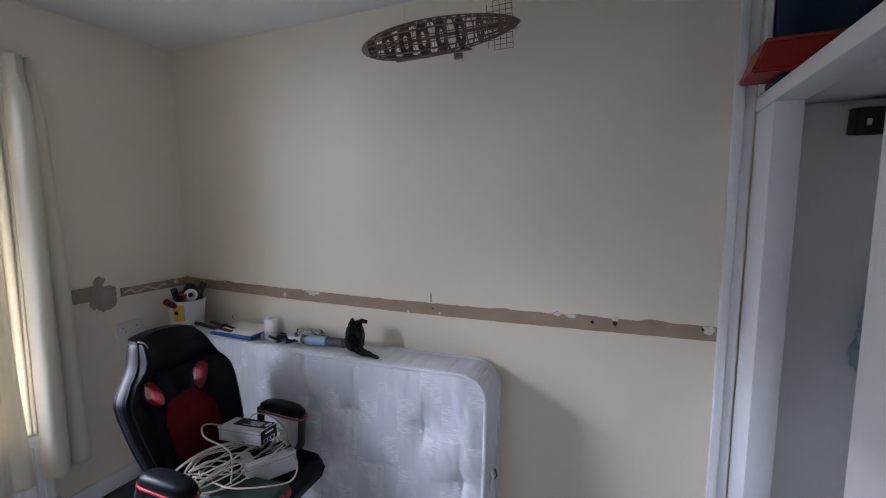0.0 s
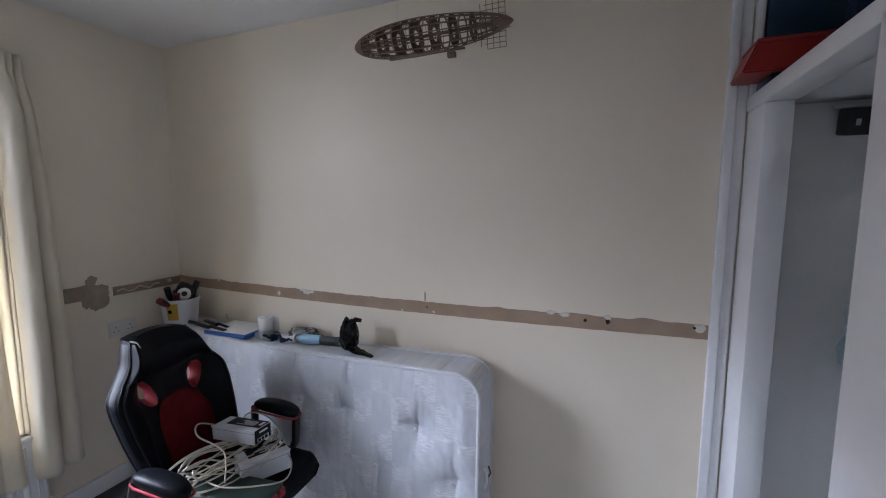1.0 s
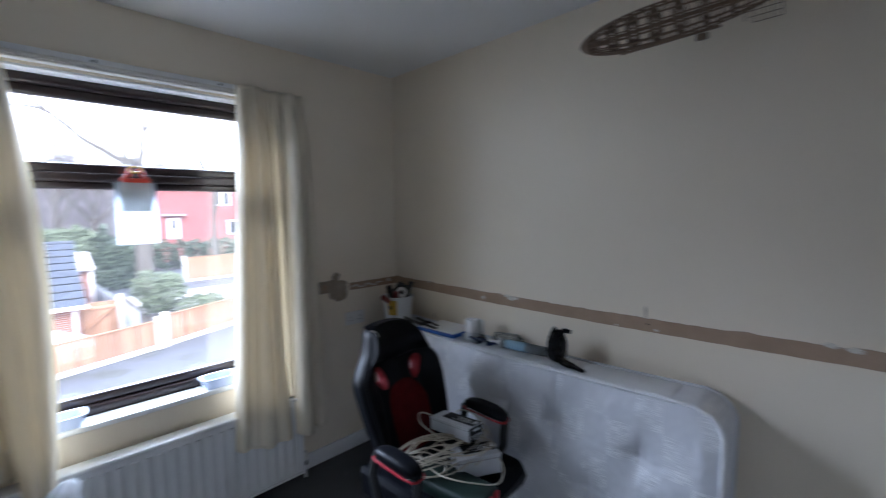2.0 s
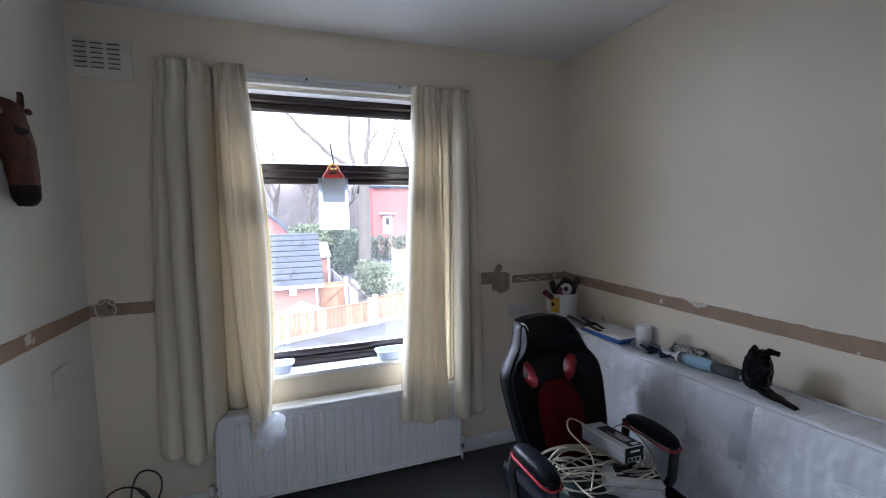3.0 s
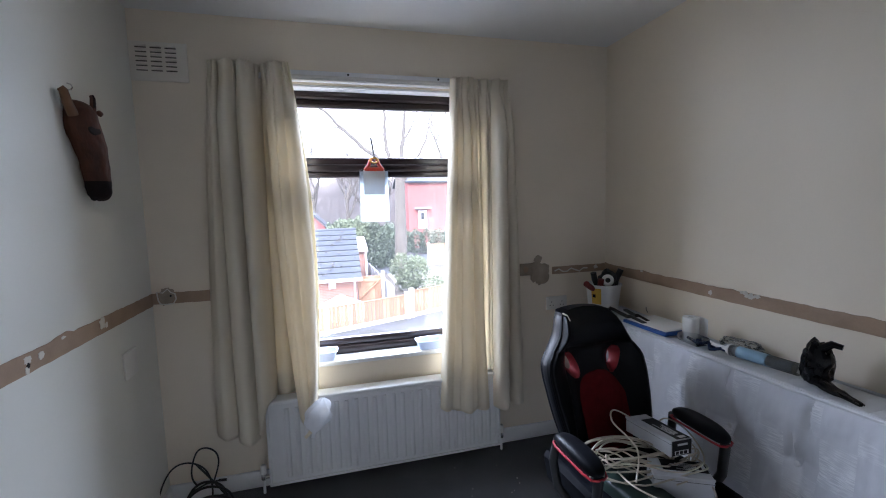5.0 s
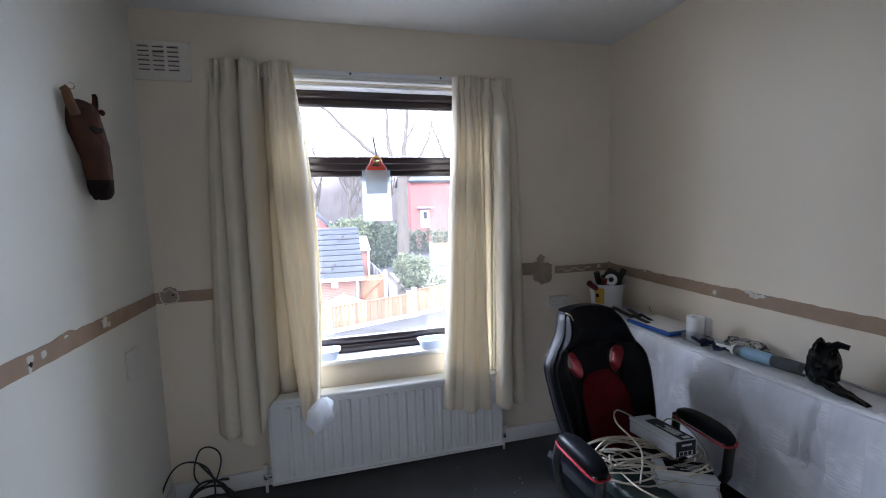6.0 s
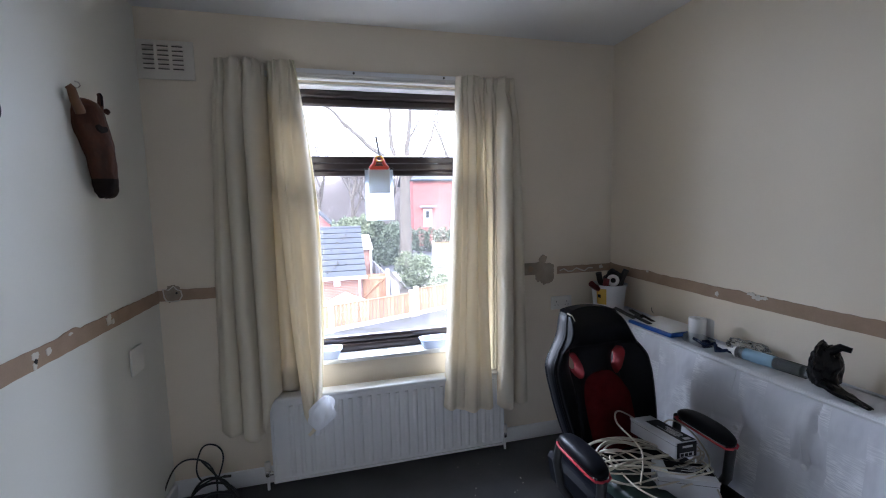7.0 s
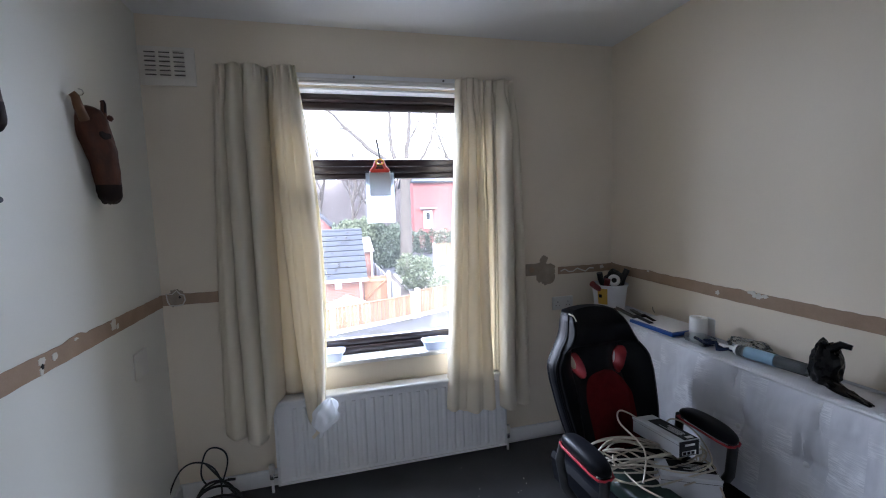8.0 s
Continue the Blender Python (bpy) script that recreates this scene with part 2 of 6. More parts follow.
THREAD = mat("nylon_thread", (0.5, 0.5, 0.5), 0.4)

GROUND = mat("wet_grey_ground", (0.070, 0.078, 0.090), 0.6, 0, 0.25, 0.35, 0.4, 20, 0.4, 0, (1, 1, 1), (0.045, 0.05, 0.04), 0.7)
CONCRETE = mat("pale_concrete", (0.40, 0.39, 0.37), 0.85, 0, 0.12, 1.2, 0.3, 30)
SOIL = mat("dark_soil", (0.075, 0.066, 0.055), 0.95, 0, 0.3, 2, 0.8, 20)
SLATE = mat("blue_grey_slate", (0.034, 0.044, 0.062), 0.55, 0, 0.25, 2.5, 0.4, 25, 0.4, 0, (1, 1, 1), (0.05, 0.06, 0.03), 0.5)
BRICK = brick_mat("orange_red_brick", (0.27, 0.10, 0.06), (0.30, 0.27, 0.25), 0.225)
REDBRICK = brick_mat("deep_red_brick", (0.30, 0.075, 0.068), (0.28, 0.16, 0.15), 0.225)
FENCEWOOD = mat("new_orange_fence_wood", (0.29, 0.165, 0.10), 0.8, 0, 0.18, 3, 0.4, 40, 0.2, 0, (3, 3, 0.4), None, 0, 0.26)
POST = mat("pale_concrete_post", (0.46, 0.45, 0.42), 0.85, 0, 0.1, 4, 0.3, 50)
WHITEPAINT = mat("white_exterior_paint", (0.72, 0.72, 0.71), 0.6, 0, 0.05, 3)
TARP = mat("white_tarpaulin", (0.72, 0.73, 0.73), 0.5, 0, 0.05, 3, 0.2, 20)
GREYFENCE = mat("grey_painted_boards", (0.27, 0.30, 0.33), 0.75, 0, 0.12, 2, 0.3, 30)
BARK = mat("grey_bark", (0.10, 0.092, 0.080), 0.9, 0, 0.3, 3, 0.9, 18, 0.2, 0, (2, 2, 0.5))
LEAF = mat("green_leaves", (0.115, 0.145, 0.085), 0.6, 0, 0.4, 2.0, 0.1, 20)
HEDGELEAF = mat("dark_hedge_leaves", (0.085, 0.115, 0.075), 0.6, 0, 0.4, 1.2, 0.1, 20)
TWIG = mat("grey_brown_twigs", (0.24, 0.225, 0.225), 0.9, 0, 0.2, 1)


# ---- mesh helpers ----
def box(bm, lo, hi, bevel=0.0, seg=2, m=None):
    """An upright box from corner lo to corner hi, with rounded edges."""
    lo, hi = Vector(lo), Vector(hi)
    c, s = (lo + hi) / 2, hi - lo
    made = bmesh.ops.create_cube(bm, size=1, matrix=(m or Matrix()) @ Matrix.Translation(c) @ Matrix.Diagonal((*s, 1)))
    if bevel:
        edges = list({e for v in made["verts"] for e in v.link_edges})
        bmesh.ops.bevel(bm, geom=edges, offset=min(bevel, min(abs(a) for a in s) * 0.45), segments=seg, affect="EDGES", profile=0.5)
    return bm


def tube(bm, pts, r, sides=8, closed=False, taper=None):
    """A round bar along points."""
    pts = [Vector(p) for p in pts]
    n, rings = len(pts), []
    up = Vector((0.13, 0.27, 0.95)).normalized()
    for i, p in enumerate(pts):
        a = pts[(i - 1) % n] if closed or i else p
        b = pts[(i + 1) % n] if closed or i < n - 1 else p
        d = (b - a)
        d = d.normalized() if d.length > 1e-9 else Vector((0, 0, 1))
        side = d.cross(up)
        side = side.normalized() if side.length > 1e-3 else d.orthogonal().normalized()
        up2 = side.cross(d)
        up = up2 if up2.length > 0.5 else up
        rr = r if taper is None else r * (1 + (taper - 1) * i / max(1, n - 1))
        rings.append([bm.verts.new(p + (side * math.cos(2 * math.pi * k / sides) + up2 * math.sin(2 * math.pi * k / sides)) * rr) for k in range(sides)])
    for i in range(n if closed else n - 1):
        A, B = rings[i], rings[(i + 1) % n]
        for k in range(sides):
            bm.faces.new((A[k], A[(k + 1) % sides], B[(k + 1) % sides], B[k]))
    if not closed:
        bm.faces.new(rings[0][::-1])
        bm.faces.new(rings[-1])
    return bm


def turned(bm, profile, centre=(0, 0, 0), seg=28, m=None):
    """A turned body from (radius, height) pairs round a z axis."""
    rings = []
    m = m or Matrix()
    for r, z in profile:
        rings.append([bm.verts.new(m @ (Vector(centre) + Vector((r * math.cos(2 * math.pi * k / seg), r * math.sin(2 * math.pi * k / seg), z)))) for k in range(seg)])
    for A, B in zip(rings, rings[1:]):
        for k in range(seg):
            bm.faces.new((A[k], A[(k + 1) % seg], B[(k + 1) % seg], B[k]))
    bm.faces.new(rings[0][::-1])
    bm.faces.new(rings[-1])
    return bm


def slab(bm, nu, nv, front, back, hole=None):
    """A body between a front and a back sheet over the unit square, with holes where hole(u, v) says so."""
    F = [[bm.verts.new(front(i / nu, j / nv)) for i in range(nu + 1)] for j in range(nv + 1)]
    B = [[bm.verts.new(back(i / nu, j / nv)) for i in range(nu + 1)] for j in range(nv + 1)]
    keep = {(i, j) for i in range(nu) for j in range(nv) if not (hole and hole((i + 0.5) / nu, (j + 0.5) / nv))}
    for i, j in keep:
        bm.faces.new((F[j][i], F[j][i + 1], F[j + 1][i + 1], F[j + 1][i]))
        bm.faces.new((B[j][i], B[j + 1][i], B[j + 1][i + 1], B[j][i + 1]))
        for di, dj, a, b in ((0, -1, (i, j), (i + 1, j)), (1, 0, (i + 1, j), (i + 1, j + 1)), (0, 1, (i + 1, j + 1), (i, j + 1)), (-1, 0, (i, j + 1), (i, j))):
            if (i + di, j + dj) not in keep:
                bm.faces.new((F[a[1]][a[0]], B[a[1]][a[0]], B[b[1]][b[0]], F[b[1]][b[0]]))
    return bm


def sheet(bm, nu, nv, f):
    g = [[bm.verts.new(f(i / nu, j / nv)) for i in range(nu + 1)] for j in range(nv + 1)]
    for j in range(nv):
        for i in range(nu):
            bm.faces.new((g[j][i], g[j][i + 1], g[j + 1][i + 1], g[j + 1][i]))
    return bm


def part(name, bm, material, parent=None, label="", smooth=True, m=None):
    """Links a bmesh as ONE mesh object, under a thing or a part."""
    bmesh.ops.recalc_face_normals(bm, faces=bm.faces[:])
    me = bpy.data.meshes.new(name)
    bm.to_mesh(me)
    bm.free()
    for mt in (material if isinstance(material, (list, tuple)) else (material,)):
        me.materials.append(mt)
    if smooth:
        me.shade_smooth()
        me.set_sharp_from_angle(angle=radians(38))
    ob = new(name, me)
    if parent:
        ob.parent = parent
    if m:
        ob.matrix_basis = m
    if label:
        ob["label"] = label
    return ob


def thing(name, label, category, at=None, group=""):
    ob = new(name)
    ob.empty_display_size = 0.1
    if at:
        ob.matrix_basis = at
    return tagged(ob, label, category, group)


def spline(cols, s):
    """Smooth value along a row of equally spaced controls, s in 0..1."""
    n = len(cols) - 1
    x = min(max(s, 0), 1) * n
    i = min(int(x), n - 1)
    f = x - i
    p0, p1, p2, p3 = cols[max(i - 1, 0)], cols[i], cols[i + 1], cols[min(i + 2, n)]
    return 0.5 * (2 * p1 + (p2 - p0) * f + (2 * p0 - 5 * p1 + 4 * p2 - p3) * f * f + (3 * p1 - p0 - 3 * p2 + p3) * f ** 3)


def wob(x, y=0.0, z=0.0, s=1.0):
    return noise.noise(Vector((x * s, y * s, z * s)))


B = bmesh.new

# ---- the room: corner of window wall and long wall at the origin ----
W, H, BACK = -2.644, 2.5, -2.955
WX0, WX1, WZ0, WZ1, WT = -2.05, -0.93, 0.645, 2.185, 0.27


def structure(name, bm, material, label, category, smooth=False):
    return tagged(part(name, bm, material, None, "", smooth), label, category, "", "structure")


bm = B()
box(bm, (W - 0.15, 0, 0), (WX0, WT, H))
box(bm, (WX1, 0, 0), (0.15, WT, H))
box(bm, (WX0, 0, 0), (WX1, WT, WZ0))
box(bm, (WX0, 0, WZ1), (WX1, WT, H))
structure("wall_north", bm, WINDOW_WALL, "magnolia painted wall with a window opening", "wall")
structure("wall_east", box(B(), (0, -3.75, 0), (0.15, 0, H)), WALL, "long magnolia painted wall with a stripped dado line", "wall")
structure("wall_west", box(B(), (W - 0.15, -3.75, 0), (W, 0, H)), LEFT_PAINT, "pale painted side wall with a stripped dado line", "wall")
structure("wall_south", box(B(), (W, BACK - 0.1, 0), (-1.55, BACK, H)), WALL, "plain magnolia wall beside the cupboard", "wall")
structure("wall_cupboard_back", box(B(), (-1.65, -3.75, 0), (0, -3.65, H)), CUPBOARD, "white painted back of the cupboard", "wall")
structure("wall_cupboard_side", box(B(), (-1.65, -3.65, 0), (-1.55, BACK - 0.1, H)), CUPBOARD, "white painted side of the cupboard", "wall")
structure("floor", box(B(), (W - 0.15, -3.75, -0.2), (0.15, WT, 0)), CARPET, "dark charcoal carpet over the whole room", "floor")
structure("ceiling", box(B(), (W - 0.15, -3.75, H), (0.15, WT, H + 0.2)), CEILING, "white painted plaster ceiling", "ceiling")

# skirting boards with a rounded top
def skirting(name, lo, hi):
    return structure(name, box(B(), lo, hi, 0.008), GLOSS, "white gloss painted skirting board", "skirting", True)


skirting("baseboard_north", (W, -0.02, 0), (0, 0, 0.095))
skirting("baseboard_east", (-0.02, -2.9, 0), (0, -0.02, 0.095))
skirting("baseboard_west", (W, BACK, 0), (W + 0.02, -0.02, 0.095))


# stripped dado line: bare plaster with ragged edges, a thin skin on each wall
def sag(y):
    return 0.017 * math.sin(math.pi * min(1, max(0, -y / 2.912)))


def band(name, a, b, z0, z1, normal, seed, label, dip=False):
    a, b, normal = Vector(a), Vector(b), Vector(normal)
    n = max(6, int((b - a).length / 0.012))
    bm = B()
    rows = []
    for i in range(n + 1):
        p = a.lerp(b, i / n)
        d0 = sag(p.y) if dip else 0.0
        top = z1 - d0 + 0.0035 * wob(i * 0.31, seed) + 0.006 * max(0, wob(i * 0.09, seed + 4) - 0.22) * 4
        bot = z0 - d0 + 0.002 * wob(i * 0.23, seed + 9)
        rows.append([bm.verts.new(Vector((p.x, p.y, z)) + normal * d) for z, d in ((bot, 0.0), (bot, 0.004), (top, 0.004), (top, 0.0))])
    for A, C in zip(rows, rows[1:]):
        for k in range(3):
            bm.faces.new((A[k], A[k + 1], C[k + 1], C[k]))
    bm.faces.new(rows[0])
    bm.faces.new(rows[-1][::-1])
    return structure(name, bm, PLASTER, label, "plaster strip")


def blotch(name, centre, ax, radius, seed, material, normal, parent=None, squash=1.0, depth=0.006):
    """A ragged patch on a wall; ax is the direction along the wall."""
    bm = B()
    c, ax, normal = Vector(centre), Vector(ax), Vector(normal)
    ring = []
    n = 40
    for i in range(n):
        a = 2 * math.pi * i / n
        r = radius * (1 + 0.5 * wob(math.cos(a) * 1.4, math.sin(a) * 1.4, seed) + 0.3 * wob(math.cos(a) * 4, math.sin(a) * 4, seed + 3))
        ring.append(c + ax * math.cos(a) * r + Vector((0, 0, math.sin(a) * r * squash)))
    f = [bm.verts.new(p + normal * depth) for p in ring]
    k = [bm.verts.new(p) for p in ring]
    bm.faces.new(f)
    for i in range(n):
        bm.faces.new((f[i], f[(i + 1) % n], k[(i + 1) % n], k[i]))
    return part(name, bm, material, parent, "", False)


BZ0, BZ1 = 1.065, 1.122
east = band("trim_dado_east", (0, -0.004, 0), (0, -2.912, 0), BZ0 - 0.003, BZ1 - 0.003, (-1, 0, 0), 1.7, "strip of bare brown plaster with ragged paint edges", True)
west = band("trim_dado_west", (W, -0.004, 0), (W, BACK, 0), BZ0 - 0.006, BZ1 - 0.002, (1, 0, 0), 5.2, "strip of bare brown plaster where a rail came off")
north_l = band("trim_dado_north_a", (W, 0, 0), (-2.364, 0, 0), BZ0, BZ1, (0, -1, 0), 8.4, "short strip of bare plaster with a clean cut end")
north_r = band("trim_dado_north_b", (-0.392, 0, 0), (-0.002, 0, 0), BZ0 + 0.005, BZ1 - 0.004, (0, -1, 0), 3.1, "short strip of bare plaster with filler smears")
for y, z, r, q in ((-0.816, 1.085, 0.010, 1.2), (-1.012, 1.108, 0.020, 0.6), (-0.985, 1.118, 0.016, 0.5), (-1.045, 1.112, 0.012, 0.6), (-0.35, 1.119, 0.010, 0.5),
                   (-2.32, 1.121, 0.017, 0.5), (-2.38, 1.116, 0.022, 0.4), (-2.55, 1.118, 0.014, 0.6), (-2.88, 1.105, 0.020, 0.8), (-1.77, 1.074, 0.006, 1.0), (-1.60, 1.068, 0.005, 1.0)):
    blotch("filler_spot", (0, y, z - sag(y)), (0, 1, 0), r, y * 7, FILLER, (-1, 0, 0), east, q)
# flat dark spots painted as the shade inside the screw holes
for y, z, r in ((-1.735, 1.095, 0.004), (-2.462, 1.098, 0.006), (-2.55, 1.10, 0.008), (-2.86, 1.105, 0.005)):
    blotch("screw_hole", (0, y, z - sag(y)), (0, 1, 0), r, y * 3, DARKHOLE, (-1, 0, 0), east, 1, 0.0075)
blotch("plaster_crack", (0, -1.724, 1.130), (0, 1, 0), 0.004, 3, GREYPATCH, (-1, 0, 0), east, 6.5, 0.003)
for y, z, r, q in ((-0.50, 1.098, 0.020, 0.9), (-0.47, 1.085, 0.010, 0.9), (-0.93, 1.10, 0.015, 0.8), (-0.87, 1.095, 0.012, 1.0), (-0.935, 1.07, 0.008, 1.5), (-1.3, 1.1, 0.014, 0.6), (-0.75, 1.116, 0.01, 0.5)):
    blotch("filler_spot", (W, y, z), (0, 1, 0), r, y * 5, FILLER, (1, 0, 0), west, q)
blotch("screw_hole", (W, -0.93, 1.083), (0, 1, 0), 0.006, 2, DARKHOLE, (1, 0, 0), west, 1.2, 0.0075)
# smear of filler in the short strip by the corner
bm = B()
tube(bm, [(-0.375 + 0.03 * i, -0.004, 1.09 + 0.012 * math.sin(i * 1.9)) for i in range(9)], 0.0045, 6)
part("filler_smear", bm, FILLER, north_r)
blotch("filler_spot", (-0.075, 0, 1.10), (1, 0, 0), 0.013, 4, FILLER, (0, -1, 0), north_r)
ring = tube(B(), [(-2.575 + 0.045 * a, -0.004, 1.10 + 0.038 * b) for a, b in ((-1, 0.7), (-0.9, -0.4), (-0.7, -0.9), (-0.1, -1), (0.6, -0.9), (0.9, -0.3), (0.8, 0.4), (0.4, 0.6), (0.1, 1.1), (-0.4, 0.6))], 0.004, 6, True)
part("filler_smear", ring, FILLER, north_l)
blotch("broken_plaster", (-2.575, 0, 1.105), (1, 0, 0), 0.042, 6, GREYPATCH, (0, -1, 0), north_l, 0.85, 0.006)
blotch("screw_hole", (-2.558, 0, 1.105), (1, 0, 0), 0.005, 2, DARKHOLE, (0, -1, 0), north_l, 1, 0.0085)
patch = blotch("plaster_patch", (-0.490, 0, 1.097), (1, 0, 0), 0.072, 11.3, GREYPATCH, (0, -1, 0), None, 1.0, 0.004)
tagged(patch, "ragged patch of bare grey-brown plaster on the painted wall", "plaster patch", "", "structure")
part("square_patch", box(B(), (-0.618, -0.005, 1.074), (-0.53, 0, 1.150), 0.003), GREYPATCH, patch)
blotch("round_hole", (-0.578, 0, 1.110), (1, 0, 0), 0.018, 2, PLASTER, (0, -1, 0), patch, 1, 0.007)
for c in ((-0.475, 1.035), (-0.495, 1.165), (-0.440, 1.10)):
    blotch("torn_edge", (c[0], 0, c[1]), (1, 0, 0), 0.026, c[1] * 9, GREYPATCH, (0, -1, 0), patch, 1.2, 0.005)

# ---- window ----
win = tagged(new("window_1"), "dark brown framed window with a top light and a fixed lower pane", "window", "", "structure")
FY = 0.115


def bar(name, lo, hi, parent, bevel=0.012):
    return part(name, box(B(), lo, hi, bevel, 3), BROWNFRAME, parent)


bar("frame_head", (WX0, FY - 0.03, 2.135), (WX1, FY + 0.05, WZ1), win)
bar("sash_head", (WX0 + 0.04, FY - 0.005, 2.095), (WX1 - 0.04, FY + 0.045, 2.14), win)
bar("frame_foot", (WX0, FY - 0.03, WZ0 + 0.012), (WX1, FY + 0.05, 0.715), win)
bar("sash_foot", (WX0 + 0.04, FY - 0.005, 0.71), (WX1 - 0.04, FY + 0.045, 0.757), win)
bar("transom_upper", (WX0 + 0.03, FY - 0.006, 1.772), (WX1 - 0.03, FY + 0.045, 1.818), win)
bar("transom_middle", (WX0 + 0.03, FY - 0.03, 1.735), (WX1 - 0.03, FY + 0.05, 1.776), win)
bar("transom_lower", (WX0 + 0.03, FY - 0.012, 1.703), (WX1 - 0.03, FY + 0.045, 1.738), win)
bar("frame_jamb", (WX0, FY - 0.03, 0.70), (WX0 + 0.06, FY + 0.05, 2.14), win)
bar("frame_jamb", (WX1 - 0.06, FY - 0.03, 0.70), (WX1, FY + 0.05, 2.14), win)
for z0, z1 in ((0.75, 1.71), (1.812, 2.10)):
    g = part("pane", box(B(), (WX0 + 0.05, FY + 0.018, z0), (WX1 - 0.05, FY + 0.024, z1)), GLASS, win, "clear glass pane", False)
    g.visible_shadow = False
bm = box(B(), (WX0 + 0.002, -0.035, WZ0 + 0.002), (WX1 - 0.002, FY - 0.03, WZ0 + 0.028), 0.008, 3)
structure("sill_inner", bm, SILLWHITE, "white painted window board with a rounded nose", "window sill", True)
structure("sill_outer", box(B(), (WX0 + 0.002, FY + 0.05, WZ0 - 0.02), (WX1 - 0.002, WT + 0.06, WZ0 + 0.03), 0.006), BROWNFRAME, "dark outer window sill", "window sill", True)
# white lining of the head and the curtain track on it
structure("trim_window_head", box(B(), (WX0, 0.002, WZ1 - 0.012), (WX1, FY - 0.031, WZ1 - 0.001), 0.003), GLOSS, "white painted lining over the window", "trim", True)
bm = box(B(), (-2.30, -0.022, 2.195), (-0.72, 0, 2.252), 0.004)
structure("trim_curtain_batten", bm, GLOSS, "white painted batten that carries the curtain track", "trim", True)
track = thing("curtain_track", "white plastic curtain track along the batten", "curtain track")
part("rail", box(B(), (-2.29, -0.048, 2.205), (-0.73, -0.022, 2.222), 0.004), SOCKET, track)
part("rail_lip", box(B(), (-2.29, -0.052, 2.192), (-0.73, -0.040, 2.203), 0.003), SOCKET, track)
for x in (-1.62, -1.12, -2.2, -0.8):
    part("bracket", turned(B(), ((0.006, 0), (0.006, 0.004), (0.003, 0.006)), (0, 0, 0), 12, pose(x, -0.022, 2.238, 90)), TOOLSTEEL, track)


# ---- curtains: each fold a column (x at top, middle and foot; depth from the wall; foot height) ----
def curtain_panel(name, cols, z_top, material, parent, gather=True, nu=150, nv=90, thick=0.0025, label="", seed=0.0):
    xt, xm, xb, yy, zb = ([c[k] for c in cols] for k in range(5))
    mid = sum(yy) / len(yy)
    width = abs(xt[-1] - xt[0])

    def f(u, v):
        zf = spline(zb, u)
        z = z_top + (zf - z_top) * v
        a, b, c = spline(xt, u), spline(xm, u), spline(xb, u)
        x = a * (1 - v) * (1 - 2 * v) + 4 * b * v * (1 - v) + c * v * (2 * v - 1)
        grow = min(1.0, v / 0.16)
        full = 0.35 + 0.65 * grow * grow * (3 - 2 * grow)
        y0 = -0.070 if gather else mid
        y = (y0 + (mid - y0) * full) + (spline(yy, u) - mid) * full * 1.5
        half = 0.5 / len(cols)
        x += 0.27 * full * (spline(yy, u + half) - spline(yy, u - half)) if gather else 0.0
        # heading tape: tight pleats that loosen below the tape
        top = math.exp(-(v / 0.06) ** 2) if gather else 0.0
        ph = u * width / 0.030 * 2 * math.pi + 0.9 * math.sin(u * 11 + seed)
        y += top * 0.019 * math.sin(ph)
        x += top * 0.004 * math.sin(ph * 0.5 + 1.0)
        z += (0.005 * math.sin(ph + 0.8) + 0.004 * wob(u * 14, seed)) * math.exp(-(v / 0.02) ** 2) * (1 if gather else 0)
        if gather:
            y += 0.006 * math.exp(-((v - 0.042) / 0.006) ** 2)
        # narrow creases that run down from the pleats and die out
        if gather:
            crease = (1 - abs(math.sin(math.pi * (u * width / 0.052 + 0.35 * math.sin(9 * u + seed) + 0.25 * v)))) ** 2.5
            y += 0.030 * crease * min(1, v / 0.06) * (0.30 + 0.70 * math.exp(-2.2 * v)) * (0.6 + 0.8 * wob(u * 6, seed + 2))
        # soft creases and a few long slanting pulls
        y += 0.0045 * wob(u * width * 26, v * 3.0, seed) + 0.0022 * wob(u * width * 60, v * 16, seed + 3) * min(1, v * 4)
        y += 0.0030 * math.sin(20 * v + 50 * u * width + seed) * wob(u * 4, v * 5, seed + 6)
        x += 0.004 * wob(u * 3, v * 4, 7.7 + seed) * v
        z += 0.005 * wob(u * 9, 5.5, seed) * v
        return Vector((x, min(y, -0.010), z))

    ob = part(name, sheet(B(), nu, nv, f), material, parent, label)
    so = ob.modifiers.new("cloth", "SOLIDIFY")
    so.thickness, so.offset = thick, 0
    return ob


cl = thing("curtain", "cream cotton curtain, tucked at the radiator and knotted at the foot", "curtain", None, "curtains at the window")
curtain_panel("main_panel", (
    (-2.300, -2.358, -2.388, -0.030, 0.355), (-2.284, -2.335, -2.360, -0.075, 0.345), (-2.268, -2.310, -2.325, -0.100, 0.340), (-2.256, -2.285, -2.290, -0.085, 0.345),
    (-2.247, -2.252, -2.258, -0.024, 0.350), (-2.232, -2.238, -2.240, -0.120, 0.335), (-2.205, -2.210, -2.205, -0.145, 0.330), (-2.178, -2.182, -2.178, -0.118, 0.335),
    (-2.160, -2.160, -2.160, -0.105, 0.340), (-2.135, -2.138, -2.143, -0.155, 0.400), (-2.108, -2.115, -2.125, -0.140, 0.520), (-2.085, -2.092, -2.098, -0.080, 0.535),
    (-2.068, -2.076, -2.085, -0.026, 0.535), (-2.045, -2.050, -2.055, -0.058, 0.535), (-2.022, -2.020, -2.020, -0.068, 0.535), (-2.000, -1.990, -1.975, -0.028, 0.535),
    (-1.985, -1.965, -1.950, -0.060, 0.535)), 2.258, CURTAIN, cl, True, 220)
